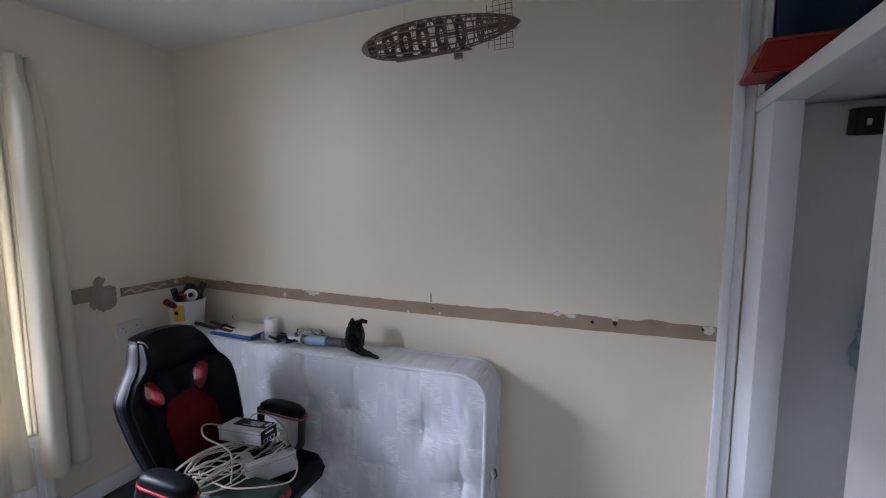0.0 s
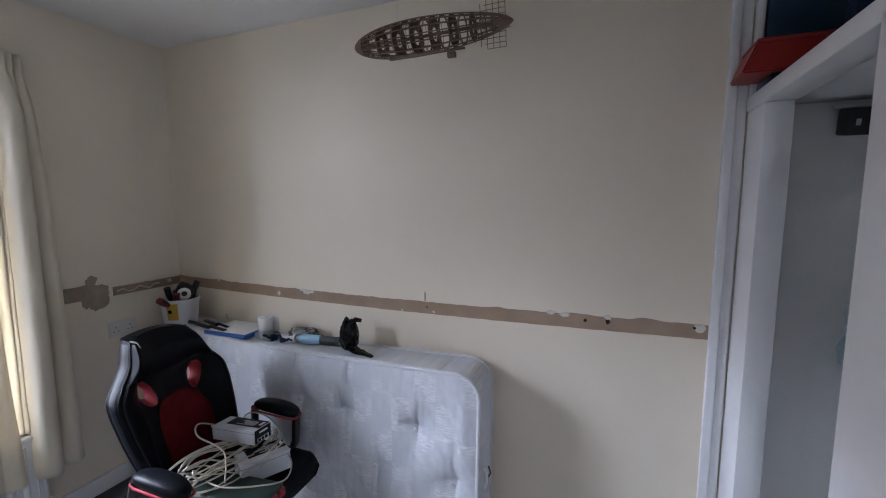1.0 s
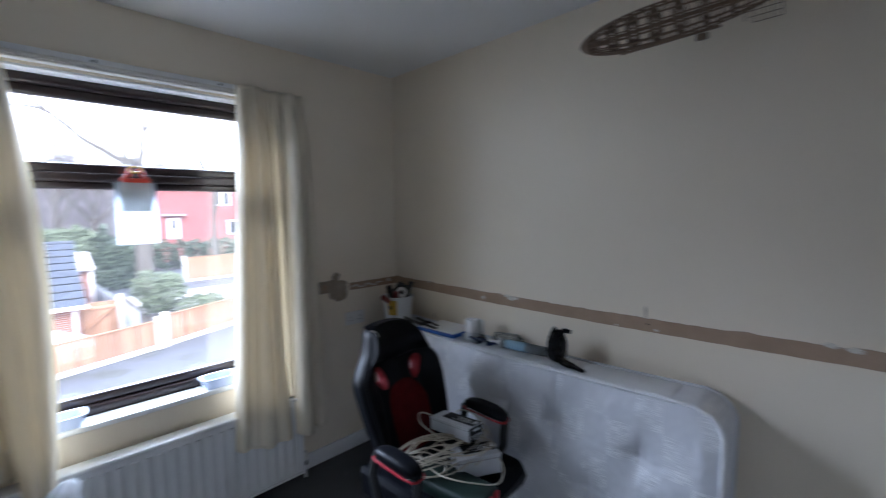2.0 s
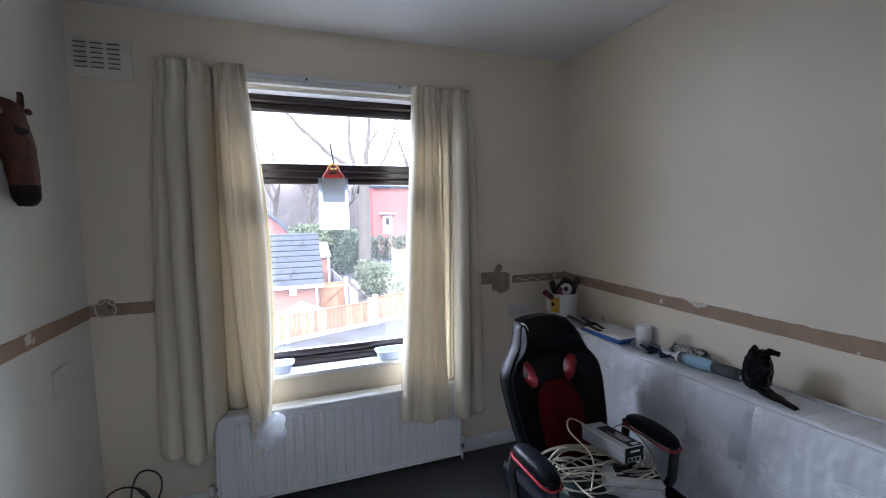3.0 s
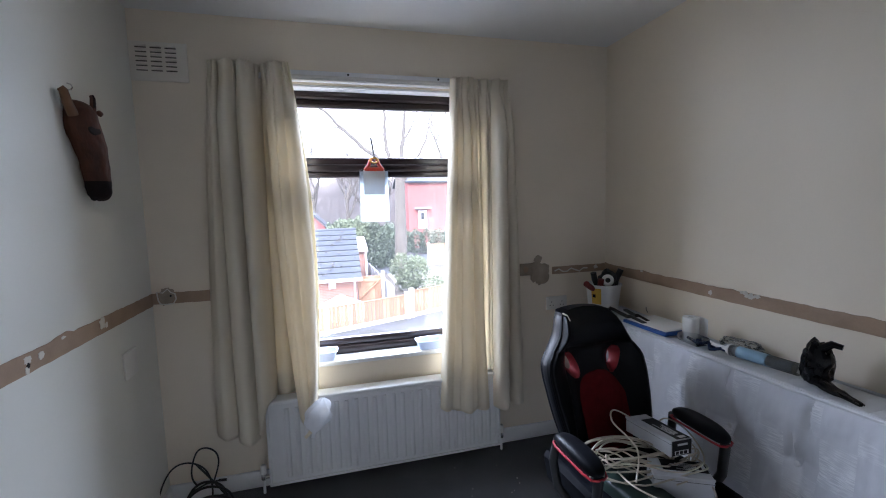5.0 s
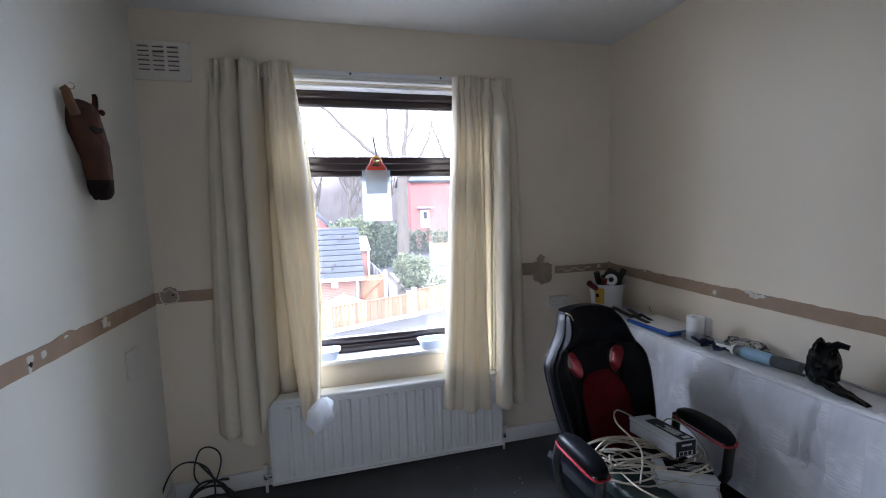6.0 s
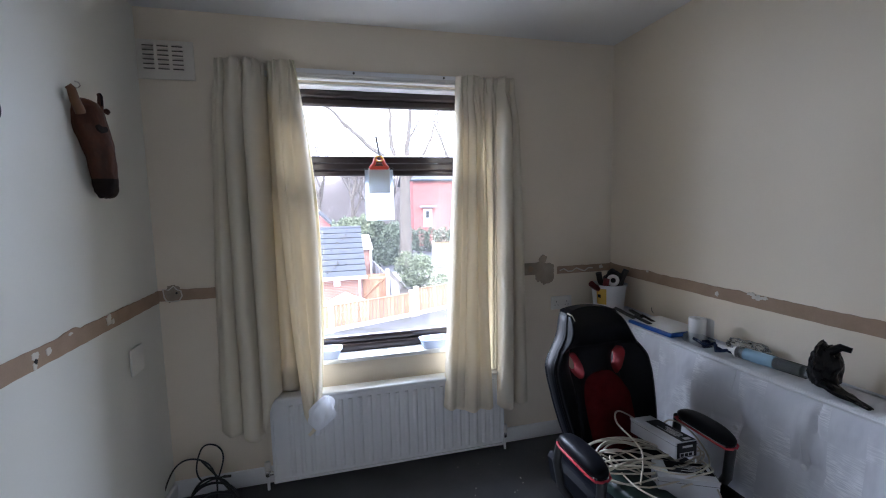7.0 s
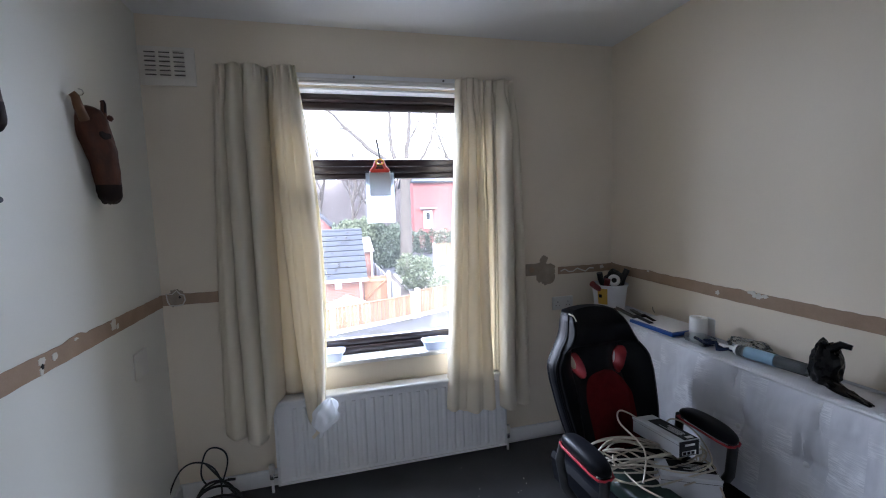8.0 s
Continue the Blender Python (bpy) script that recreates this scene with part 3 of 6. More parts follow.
curtain_panel("inner_panel", (
    (-2.030, -2.010, -1.955, -0.070, 0.455), (-2.015, -2.000, -1.945, -0.135, 0.415), (-1.985, -1.965, -1.920, -0.175, 0.385), (-1.955, -1.925, -1.900, -0.165, 0.372),
    (-1.935, -1.885, -1.890, -0.178, 0.378), (-1.918, -1.848, -1.880, -0.150, 0.410)), 2.258, CURTAIN, cl, True, 110, 90, 0.0025, "", 3.1)
curtain_panel("lining_edge", ((-1.922, -1.853, -1.888, -0.146, 0.41), (-1.917, -1.832, -1.874, -0.128, 0.43)), 2.25, LINING, cl, False, 6, 50, 0.002, "yellowed lining along the free edge")


def knot(u, v):
    a = 2 * math.pi * u
    r = 0.012 + 0.060 * math.sin(math.pi * min(1, v * 1.15)) ** 0.8
    r *= 1 + 0.35 * wob(math.cos(a) * 2, math.sin(a) * 2, v * 4)
    return Vector((-1.840 + 0.9 * r * math.cos(a) - 0.055 * v, -0.215 + 0.6 * r * math.sin(a), 0.550 - 0.205 * v))


part("foot_knot", sheet(B(), 36, 22, knot), WHITECLOTH, cl, "white lining gathered into a loose bundle")
curtain_panel("foot_tail", ((-1.93, -1.915, -1.945, -0.165, 0.325), (-1.88, -1.885, -1.935, -0.17, 0.32)), 0.42, CURTAIN, cl, False, 8, 10, 0.002)

cr = thing("curtain", "cream cotton curtain hanging in loose folds beside the window", "curtain", None, "curtains at the window")
curtain_panel("front_panel", (
    (-1.064, -1.116, -1.178, -0.115, 0.350), (-1.050, -1.098, -1.155, -0.160, 0.342), (-1.035, -1.070, -1.118, -0.150, 0.340), (-1.015, -1.040, -1.070, -0.165, 0.335),
    (-0.998, -1.010, -1.025, -0.185, 0.330), (-0.975, -0.980, -0.975, -0.165, 0.332), (-0.958, -0.952, -0.930, -0.185, 0.335), (-0.945, -0.932, -0.900, -0.150, 0.340)), 2.236, CURTAIN, cr, True, 130, 90, 0.0025, "", 1.7)
curtain_panel("middle_panel", (
    (-0.965, -0.960, -0.950, -0.045, 0.535), (-0.935, -0.930, -0.930, -0.090, 0.535), (-0.912, -0.902, -0.905, -0.075, 0.535), (-0.895, -0.885, -0.888, -0.030, 0.535),
    (-0.870, -0.866, -0.868, -0.095, 0.535), (-0.842, -0.842, -0.848, -0.090, 0.535), (-0.815, -0.815, -0.825, -0.030, 0.535)), 2.236, CURTAIN, cr, True, 120, 80, 0.0025, "", 5.2)
curtain_panel("outer_panel", (
    (-0.822, -0.826, -0.832, -0.040, 0.318), (-0.808, -0.815, -0.822, -0.140, 0.312), (-0.785, -0.790, -0.795, -0.155, 0.305), (-0.768, -0.768, -0.770, -0.125, 0.305), (-0.755, -0.750, -0.748, -0.040, 0.312),
    (-0.738, -0.716, -0.704, -0.115, 0.302), (-0.722, -0.690, -0.670, -0.105, 0.300), (-0.710, -0.664, -0.640, -0.018, 0.305)), 2.236, CURTAIN, cr, True, 140, 90, 0.0025, "", 8.4)

# ---- radiator ----
rad = thing("radiator", "white enamelled steel panel radiator under the window", "radiator")
RX0, RX1, RZ0, RZ1 = -2.135, -0.812, 0.055, 0.525


def ribs(u, v):
    x = RX0 + 0.012 + (RX1 - RX0 - 0.024) * u
    k = (x - RX0) / 0.0520
    w = max(0.0, math.cos(2 * math.pi * k)) ** 0.7 if 0.055 < v < 0.93 and 0.045 < u < 0.985 else 0.0
    return Vector((x, -0.112 - 0.011 * w, RZ0 + 0.01 + (RZ1 - RZ0 - 0.03) * v))


vs = [0, 0.05, 0.056, 0.075, 0.5, 0.91, 0.929, 0.935, 1]
bm = B()
g = [[bm.verts.new(ribs(i / 480, v)) for i in range(481)] for v in vs]
for j in range(len(vs) - 1):
    for i in range(480):
        bm.faces.new((g[j][i], g[j][i + 1], g[j + 1][i + 1], g[j + 1][i]))
part("front_panel", bm, RADWHITE, rad)
part("side_cover", box(B(), (RX0, -0.122, RZ0), (RX0 + 0.014, -0.035, RZ1 - 0.004), 0.004), RADWHITE, rad)
part("side_cover", box(B(), (RX1 - 0.014, -0.122, RZ0), (RX1, -0.035, RZ1 - 0.004), 0.004), RADWHITE, rad)
part("top_grille", box(B(), (RX0, -0.124, RZ1 - 0.022), (RX1, -0.034, RZ1), 0.008, 3), RADWHITE, rad)
part("bottom_rail", box(B(), (RX0 + 0.003, -0.122, RZ0), (RX1 - 0.003, -0.10, RZ0 + 0.014), 0.004), RADWHITE, rad)
part("rear_panel", box(B(), (RX0 + 0.02, -0.06, RZ0 + 0.01), (RX1 - 0.02, -0.045, RZ1 - 0.03), 0.004), RADWHITE, rad)
part("wall_bracket", box(B(), (-1.9, -0.046, 0.15), (-1.87, 0, 0.45), 0.002), RADWHITE, rad)
part("wall_bracket", box(B(), (-1.1, -0.046, 0.15), (-1.07, 0, 0.45), 0.002), RADWHITE, rad)
for x, d in ((RX0 - 0.035, 1), (RX1 + 0.022, -1)):
    part("pipe", tube(B(), [(x, -0.075, 0.0), (x, -0.075, 0.10)], 0.0075, 12), GLOSS, rad)
    v = part("valve", turned(B(), ((0.009, 0), (0.014, 0.006), (0.014, 0.03), (0.010, 0.036)), (x, -0.075, 0.075), 16), CHROME, rad)
    part("valve_cap", turned(B(), ((0.014, 0), (0.0165, 0.006), (0.0165, 0.04), (0.012, 0.05)), (x, -0.075, 0.11), 16), SOCKET, v, "white plastic cap")
    part("union", tube(B(), [(x, -0.075, 0.09), (x + 0.045 * d, -0.075, 0.09)], 0.010, 12), CHROME, rad)


# ---- sockets, plates and the vent ----
def plate(name, m, w, h, label, category, holes=True):
    """A moulded wall plate; local x along the wall, local -y out of it."""
    t = thing(name, label, category, m)
    part("faceplate", box(B(), (-w / 2, -0.010, -h / 2), (w / 2, 0, h / 2), 0.004, 3), SOCKET, t)
    if holes:
        for cx in (-w / 4, w / 4):
            # pin slots are dark blocks on the face, coloured like shaded openings
            for dx, dz, sx, sz in ((0, 0.014, 0.004, 0.008), (-0.011, -0.008, 0.006, 0.004), (0.011, -0.008, 0.006, 0.004)):
                part("pin_slot", box(B(), (cx + dx - sx / 2, -0.0112, dz - 0.006 - sz / 2), (cx + dx + sx / 2, -0.008, dz - 0.006 + sz / 2)), DARKHOLE, t)
            part("rocker_switch", box(B(), (cx - 0.005 + math.copysign(0.02, cx), -0.013, 0.018), (cx + 0.005 + math.copysign(0.02, cx), -0.008, 0.034), 0.001), SOCKET, t)
    return t


plate("wall_socket", pose(-0.363, 0, 0.883), 0.146, 0.086, "white double wall socket on the painted wall", "socket")
plate("blanking_plate", pose(W, -0.304, 0.868, 0, 0, 90), 0.118, 0.118, "double blanking plate painted over with the wall", "wall plate", False)
nl = thing("wall_nail", "small steel nail standing out of the painted wall", "nail", pose(0, -0.40, 0.892))
part("shank", tube(B(), [(0.004, 0, -0.02), (-0.010, 0, 0.0), (-0.012, 0, 0.018)], 0.002, 6), TOOLSTEEL, nl)
vent = thing("air_vent", "painted plaster air vent with three columns of slots", "air vent")
part("back_plate", box(B(), (-2.655 + 0.012, -0.010, 2.165), (-2.392, 0, 2.350), 0.004), VENT, vent)
for i in range(3):
    for j in range(6):
        x, z = -2.590 + i * 0.0635, 2.214 + j * 0.0215
        # brown bars on the plate, coloured as the shade inside the slots
        part("slot", box(B(), (x - 0.024, -0.0125, z - 0.0026), (x + 0.024, -0.009, z + 0.0026), 0.001), VENTSLOT, vent, "", False)
        part("louvre", box(B(), (x - 0.025, -0.018, z + 0.0037), (x + 0.025, -0.010, z + 0.0075), 0.001), VENT, vent, "", False)

# ---- cupboard at the near end of the long wall ----
FZ = 1.942
def joinery(name, lo, hi, label, category="trim", bevel=0.004, material=None):
    return structure(name, box(B(), lo, hi, bevel), material or GLOSS, label, category, True)


joinery("trim_architrave", (-0.024, -2.937, 0), (0, -2.905, H), "white gloss architrave against the wall", bevel=0.006)
joinery("trim_architrave_inner", (-0.011, -2.970, 0), (0, -2.938, H), "recessed inner strip of the architrave")
joinery("trim_stile", (-0.034, -2.998, FZ), (0, -2.976, H), "white gloss painted cupboard stile")
joinery("trim_post", (-0.205, -3.050, 0), (-0.013, -2.974, FZ - 0.051), "white painted cupboard door post")
joinery("trim_transom", (-1.55, -3.060, FZ - 0.050), (-0.013, -2.969, FZ), "white painted transom over the cupboard opening", bevel=0.006)
joinery("trim_shelf", (-1.55, -3.65, FZ - 0.030), (0, -3.062, FZ - 0.002), "white painted shelf inside the cupboard", bevel=0.002, material=CUPBOARD)
structure("wall_cupboard_lining", box(B(), (-0.010, -3.65, 0), (0, -3.052, FZ - 0.034)), CUPBOARD, "white painted lining of the cupboard", "wall")
door = tagged(part("door_1", box(B(), (-1.55, -2.985, 0.02), (-0.893, -2.945, FZ - 0.051), 0.004), GLOSS), "white painted flush cupboard door standing closed", "door", "", "structure")
part("door_handle", turned(B(), ((0.012, 0), (0.012, 0.012), (0.018, 0.018), (0.018, 0.026), (0.010, 0.030)), (0, 0, 0), 20, pose(-1.48, -2.945, 1.0, 90)), CHROME, door)

# things on the shelf over the transom
t = thing("plastic_tray", "red plastic tray with a sloping end on a blue box", "tray", pose(0, 0, FZ + 0.037))
tray = B()
prof = ((-2.905, 0.0), (-2.940, 0.088), (-3.200, 0.088), (-3.200, 0.0))
sides = [[tray.verts.new((x, y, z)) for y, z in prof] for x in (-0.215, -0.045)]
tray.faces.new(sides[0])
tray.faces.new(sides[1][::-1])
for k in range(4):
    tray.faces.new((sides[0][k], sides[0][(k + 1) % 4], sides[1][(k + 1) % 4], sides[1][k]))
bmesh.ops.bevel(tray, geom=tray.edges[:], offset=0.006, segments=2, affect="EDGES")
part("tray_body", tray, REDBOX, t)
part("tray_rim", box(B(), (-0.222, -3.21, 0.086), (-0.038, -2.938, 0.096), 0.004), REDBOX, t)
t = thing("flat_box", "flat dark blue plastic box on the shelf", "box", pose(0, 0, FZ))
part("box_body", box(B(), (-0.20, -3.34, 0), (-0.04, -2.985, 0.036), 0.008), DARKBLUE, t)
t = thing("storage_panel", "dark blue plastic panel leaning on the wall", "panel", pose(0, 0, FZ))
part("panel_body", box(B(), (-0.034, -3.22, 0), (-0.004, -3.005, 0.50), 0.008, 3), DARKBLUE, t)


def lump(name, c, r, material, label, category, seed, amp=0.35, parts=()):
    """A soft crumpled bag or heap of cloth."""
    def f(u, v):
        a, b = 2 * math.pi * u, math.pi * v
        d = Vector((math.sin(b) * math.cos(a), math.sin(b) * math.sin(a), -math.cos(b)))
        k = 1 + amp * wob(d.x * 1.5, d.y * 1.5, d.z * 1.5 + seed) + amp * 0.4 * wob(d.x * 5, d.y * 5, d.z * 5 + seed)
        p = Vector((d.x * r[0], d.y * r[1], d.z * r[2])) * k
        p.z = max(p.z, -r[2] * 0.8)
        return p
    bm = sheet(B(), 40, 24, f)
    bmesh.ops.remove_doubles(bm, verts=bm.verts[:], dist=0.0008)
    ob = part(name, bm, material, None, "", True, pose(c[0], c[1], c[2] + r[2] * 0.8))
    return tagged(ob, label, category)


lump("holdall", (-0.27, -3.22, FZ), (0.085, 0.09, 0.20), NAVY, "dark navy fabric holdall on the shelf", "bag", 1.5)
lump("black_bag", (-0.60, -3.26, FZ), (0.22, 0.15, 0.17), BLACKBAG, "black plastic sack stuffed on the shelf", "bag", 4.2)
st = thing("bag_strap", "black webbing strap hanging down over the shelf", "strap")
part("webbing", tube(B(), [(-0.22 - 0.02 * i, -3.12 - 0.015 * i, FZ + 0.095 + 0.03 * math.sin(i * 0.7) + 0.012 * i) for i in range(9)], 0.006, 8), BLACKPLASTIC, st)

# inside the cupboard
t = thing("device_box", "small black boxed device fixed on the cupboard wall", "box", pose(-0.010, -3.285, 1.80, 0, -8, 0))
part("box_body", box(B(), (-0.07, -0.055, 0), (0, 0.065, 0.085), 0.006), BLACKPLASTIC, t)
part("red_band", box(B(), (-0.0725, -0.035, 0.04), (-0.069, 0.0, 0.068), 0.001), REDTRIM, t)
part("pale_label", box(B(), (-0.0725, 0.03, 0.03), (-0.069, 0.042, 0.05), 0.001), CARTON, t)
part("bracket", box(B(), (-0.02, -0.05, 0.085), (0.0, 0.085, 0.097), 0.002), SOCKET, t)
b = lump("plastic_bag", (-0.065, -3.36, 1.03), (0.05, 0.10, 0.13), PALEBLUE, "pale blue plastic bag hung on the cupboard wall", "bag", 7.1, 0.45)

# ---- mattress on its side against the long wall ----
mt = thing("mattress", "white tufted single mattress standing on its long side", "mattress")
MY0, MY1, MZ, MT = -0.12, -2.075, 0.872, 0.235
BUTTONS = [(-0.45, 0.63), (-0.80, 0.40), (-0.80, 0.17), (-1.17, 0.63), (-1.17, 0.17), (-1.42, 0.62), (-1.80, 0.61), (-1.60, 0.40), (-1.98, 0.40), (-1.42, 0.17), (-1.80, 0.17), (-0.45, 0.17)]


def outline(u, v):
    z = MZ * v
    r, inset = 0.10, 0.0
    for edge in (z, MZ - z):
        if edge < r:
            inset = r - math.sqrt(max(0, r * r - (r - edge) ** 2))
    y = (MY0 - inset) + ((MY1 + inset) - (MY0 - inset)) * u
    sag = 0.018 * math.sin(math.pi * u) * v
    return y, z - sag, min(1.0, min(u, 1 - u) * 22, min(v, 1 - v) * 10)


def lean(z):
    return -0.018 - 0.055 * (1 - z / MZ)


def mfront(u, v):
    y, z, e = outline(u, v)
    d = 0.016 * (1 - (1 - e) ** 2) + 0.007 * math.cos(y * 16.5) * math.cos(z * 13.5)
    for by, bz in BUTTONS:
        q = ((y - by) ** 2 + (z - bz) ** 2)
        d -= 0.020 * math.exp(-q / 0.0022) + 0.010 * math.exp(-q / 0.014)
        d -= 0.008 * math.exp(-((y - by - 0.02 * wob(z * 9, by)) / 0.010) ** 2) * math.exp(-((z - bz) / 0.13) ** 2) + 0.005 * math.exp(-((z - bz - 0.02 * wob(y * 9, bz)) / 0.010) ** 2) * math.exp(-((y - by) / 0.12) ** 2)
    for cy, lo in ((-1.13, 0.74), (-1.44, 0.70), (-1.385, 0.60)):
        up = min(1.0, max(0.0, (z - lo) / 0.05)) * (1.0 if lo > 0.65 else max(0.0, min(1.0, (0.74 - z) / 0.05)))
        d -= 0.011 * math.exp(-((y - cy - 0.012 * wob(z * 14, cy)) / 0.007) ** 2) * up
    d += 0.004 * wob(y * 5, z * 5) + 0.0045 * wob(y * 22, z * 7, 3) + 0.0024 * wob(y * 50, z * 26, 5) + 0.0045 * abs(wob(y * 13, z * 5, 8))
    return Vector((lean(z) - MT + 0.012 - d, y, z))


def mback(u, v):
    y, z, e = outline(u, v)
    return Vector((lean(z) - 0.004 * (1 - e), y, z))


part("body", slab(B(), 260, 120, mfront, mback), TICKING, mt)


def rimloop(dx):
    pts = []
    for k in range(200):
        s = k / 200 * 4
        u, v = (s, 1) if s < 1 else (1, 2 - s) if s < 2 else (3 - s, 0) if s < 3 else (0, s - 3)
        y, z, e = outline(u, v)
        pts.append(Vector((lean(z) + dx, y + (0.004 if u in (0,) else -0.004 if u == 1 else 0), z + (0.003 if v == 1 else 0))))
    return pts


part("piping", tube(B(), rimloop(-MT + 0.006), 0.008, 8, True), TICKEDGE, mt, "white piping round the front edge")
part("piping", tube(B(), rimloop(-0.022), 0.006, 8, True), TICKEDGE, mt, "white piping round the back edge")
for y in [MY0 - 0.12 - 0.065 * i for i in range(26)]:
    z = MZ - 0.018 * math.sin(math.pi * (y - MY0) / (MY1 - MY0))
    part("quilt_ridge", box(B(), (lean(MZ) - MT + 0.03, y - 0.034, z - 0.008), (lean(MZ) - 0.04, y + 0.034, z + 0.005), 0.012, 3), TICKEDGE, mt)
for by, bz in BUTTONS:
    part("tuft_button", turned(B(), ((0.010, 0), (0.010, 0.003), (0.004, 0.006)), (0, 0, 0), 12, pose(lean(bz) - MT - 0.004, by, bz, 0, -90)), TICKEDGE, mt)
part("side_handle", tube(B(), [(-0.17, MY1 - 0.004 - 0.012 * math.sin(math.pi * i / 8), 0.34 + 0.012 * i) for i in range(9)], 0.007, 8), TICKEDGE, mt)
part("side_handle", tube(B(), [(-0.10, MY1 - 0.003, 0.40), (-0.11, MY1 - 0.016, 0.375), (-0.105, MY1 - 0.003, 0.35)], 0.004, 8), TOOLSTEEL, mt)
TOP = MZ - 0.006

# ---- things lying along the top edge of the mattress ----
bk = thing("tool_bucket", "white plastic bucket full of hand tools on the mattress end", "bucket", pose(-0.165, -0.215, TOP - 0.004))
part("pail", turned(B(), ((0.080, 0), (0.084, 0.004), (0.100, 0.157), (0.106, 0.158), (0.106, 0.168), (0.098, 0.169), (0.094, 0.14), (0.02, 0.12)), (0, 0, 0), 36), BUCKET, bk)
lab = sheet(B(), 8, 4, lambda u, v: Vector(((0.0918 + 0.010 * v) * math.cos(3.35 + 0.62 * u), (0.0918 + 0.010 * v) * math.sin(3.35 + 0.62 * u), 0.055 + 0.095 * v)))
lb = part("label", lab, YELLOW, bk, "yellow printed label")
part("print_bar", sheet(B(), 4, 2, lambda u, v: Vector(((0.0985 + 0.0025 * v) * math.cos(3.45 + 0.2 * u), (0.0985 + 0.0025 * v) * math.sin(3.45 + 0.2 * u), 0.095 + 0.02 * v))), GREYLABEL, lb)
part("bail", tube(B(), [(0.107 * math.cos(a), 0.107 * math.sin(a), 0.157 - 0.05 * math.sin((a + 0.2) * 1.0) ** 2) for a in [-0.2 + 0.16 * i for i in range(20)]], 0.0025, 6), TOOLSTEEL, bk)


def tool_in_bucket(name, a, r, top, lean_out, material, label, tape=False):
    d = Vector((math.cos(a), math.sin(a), 0))
    base = d * r + Vector((0, 0, 0.118))
    tip = d * (r + lean_out) + Vector((0, 0, top))
    t = thing(name, label, "tool", pose(-0.165, -0.215, TOP - 0.004))
    part("grip", tube(B(), [base.lerp(tip, i / 6) + Vector((0.004 * math.sin(i * 1.3), 0, 0)) for i in range(7)], 0.016, 12, False, 1.1), material, t)
    part("shank", tube(B(), [base - Vector((0, 0, 0.06)), base], 0.006, 8), TOOLSTEEL, t)


tool_in_bucket("pliers", 3.3, 0.03, 0.240, 0.055, BLACKPLASTIC, "black handled pliers standing in the bucket")
tool_in_bucket("pliers", 3.45, 0.04, 0.185, 0.125, MAROON, "red handled pliers leaning over the bucket rim")
tool_in_bucket("screwdriver", 3.9, 0.05, 0.205, 0.03, MAROON, "red handled screwdriver standing in the bucket")
tool_in_bucket("hammer", 5.7, 0.05, 0.255, 0.045, BLACKPLASTIC, "black hammer grip standing in the bucket")
tool_in_bucket("chisel", 0.4, 0.02, 0.235, 0.05, BLACKPLASTIC, "black handled chisel standing in the bucket")
tp = thing("tape_roll", "white roll of tape standing on edge in the bucket", "tape", pose(-0.165, -0.215, TOP - 0.004) @ pose(-0.012, -0.058, 0.196, 78, 0, -32))
part("tape_ring", tube(B(), [(0.024 * math.cos(k * math.pi / 12), 0.024 * math.sin(k * math.pi / 12), 0) for k in range(24)], 0.0115, 10, True), PAPER, tp)
part("core", turned(B(), ((0.0005, -0.009), (0.0145, -0.008), (0.0145, 0.008), (0.0005, 0.009)), (0, 0, 0), 16), BLACKPLASTIC, tp)
lump("work_glove", (-0.14, -0.22, TOP + 0.118), (0.060, 0.05, 0.072), BLACKPLASTIC, "crumpled black work glove stuffed in the bucket", "glove", 2.2)

pb = thing("pry_bar", "dark steel pry bar lying on the mattress", "tool", pose(-0.185, -0.46, TOP + 0.014, 0, 0, 80))
part("bar", tube(B(), [(-0.16, 0, 0.004), (0.1, 0, 0.004), (0.13, 0.01, 0.012), (0.15, 0.03, 0.02)], 0.010, 8), TOOLSTEEL, pb)
part("grip", tube(B(), [(-0.17, 0, 0.006), (-0.02, 0, 0.006)], 0.015, 10), BLACKPLASTIC, pb)
pb = thing("wood_chisel", "old brown wooden tool lying on the mattress", "tool", pose(-0.125, -0.45, TOP + 0.014, 0, 0, 74))
part("blade", box(B(), (-0.02, -0.012, -0.004), (0.14, 0.012, 0.006), 0.002), TOOLSTEEL, pb)
part("handle", tube(B(), [(-0.15, 0, 0.004), (-0.02, 0, 0.004)], 0.014, 10), DARKWOOD, pb)
bf = thing("folder", "blue plastic folder with a white sheet on top", "folder", pose(-0.135, -0.645, TOP + 0.004, 0, 0, 2))
part("cover", box(B(), (-0.11, -0.145, 0), (0.10, 0.145, 0.018), 0.005, 3), BLUE, bf)
part("top_sheet", box(B(), (-0.095, -0.13, 0.018), (0.095, 0.135, 0.022), 0.002), PAPER, bf)
rl = thing("paper_roll", "white paper roll standing upright on the mattress", "paper roll", pose(-0.150, -0.852, TOP + 0.003))
part("roll", turned(B(), ((0.035, 0), (0.037, 0.003), (0.037, 0.104), (0.035, 0.107), (0.014, 0.106), (0.013, 0.06)), (0, 0, 0), 36), PAPER, rl)
part("loose_sheet", sheet(B(), 10, 4, lambda u, v: Vector(((0.0375 + 0.034 * u * u) * math.cos(0.4 - 1.6 * u), (0.0375 + 0.034 * u * u) * math.sin(0.4 - 1.6 * u), 0.002 + 0.103 * v))), PAPER, rl)
gg = thing("safety_goggles", "clear safety goggles with a dark strap", "goggles", pose(-0.185, -0.965, TOP + 0.004, 0, 0, 85))
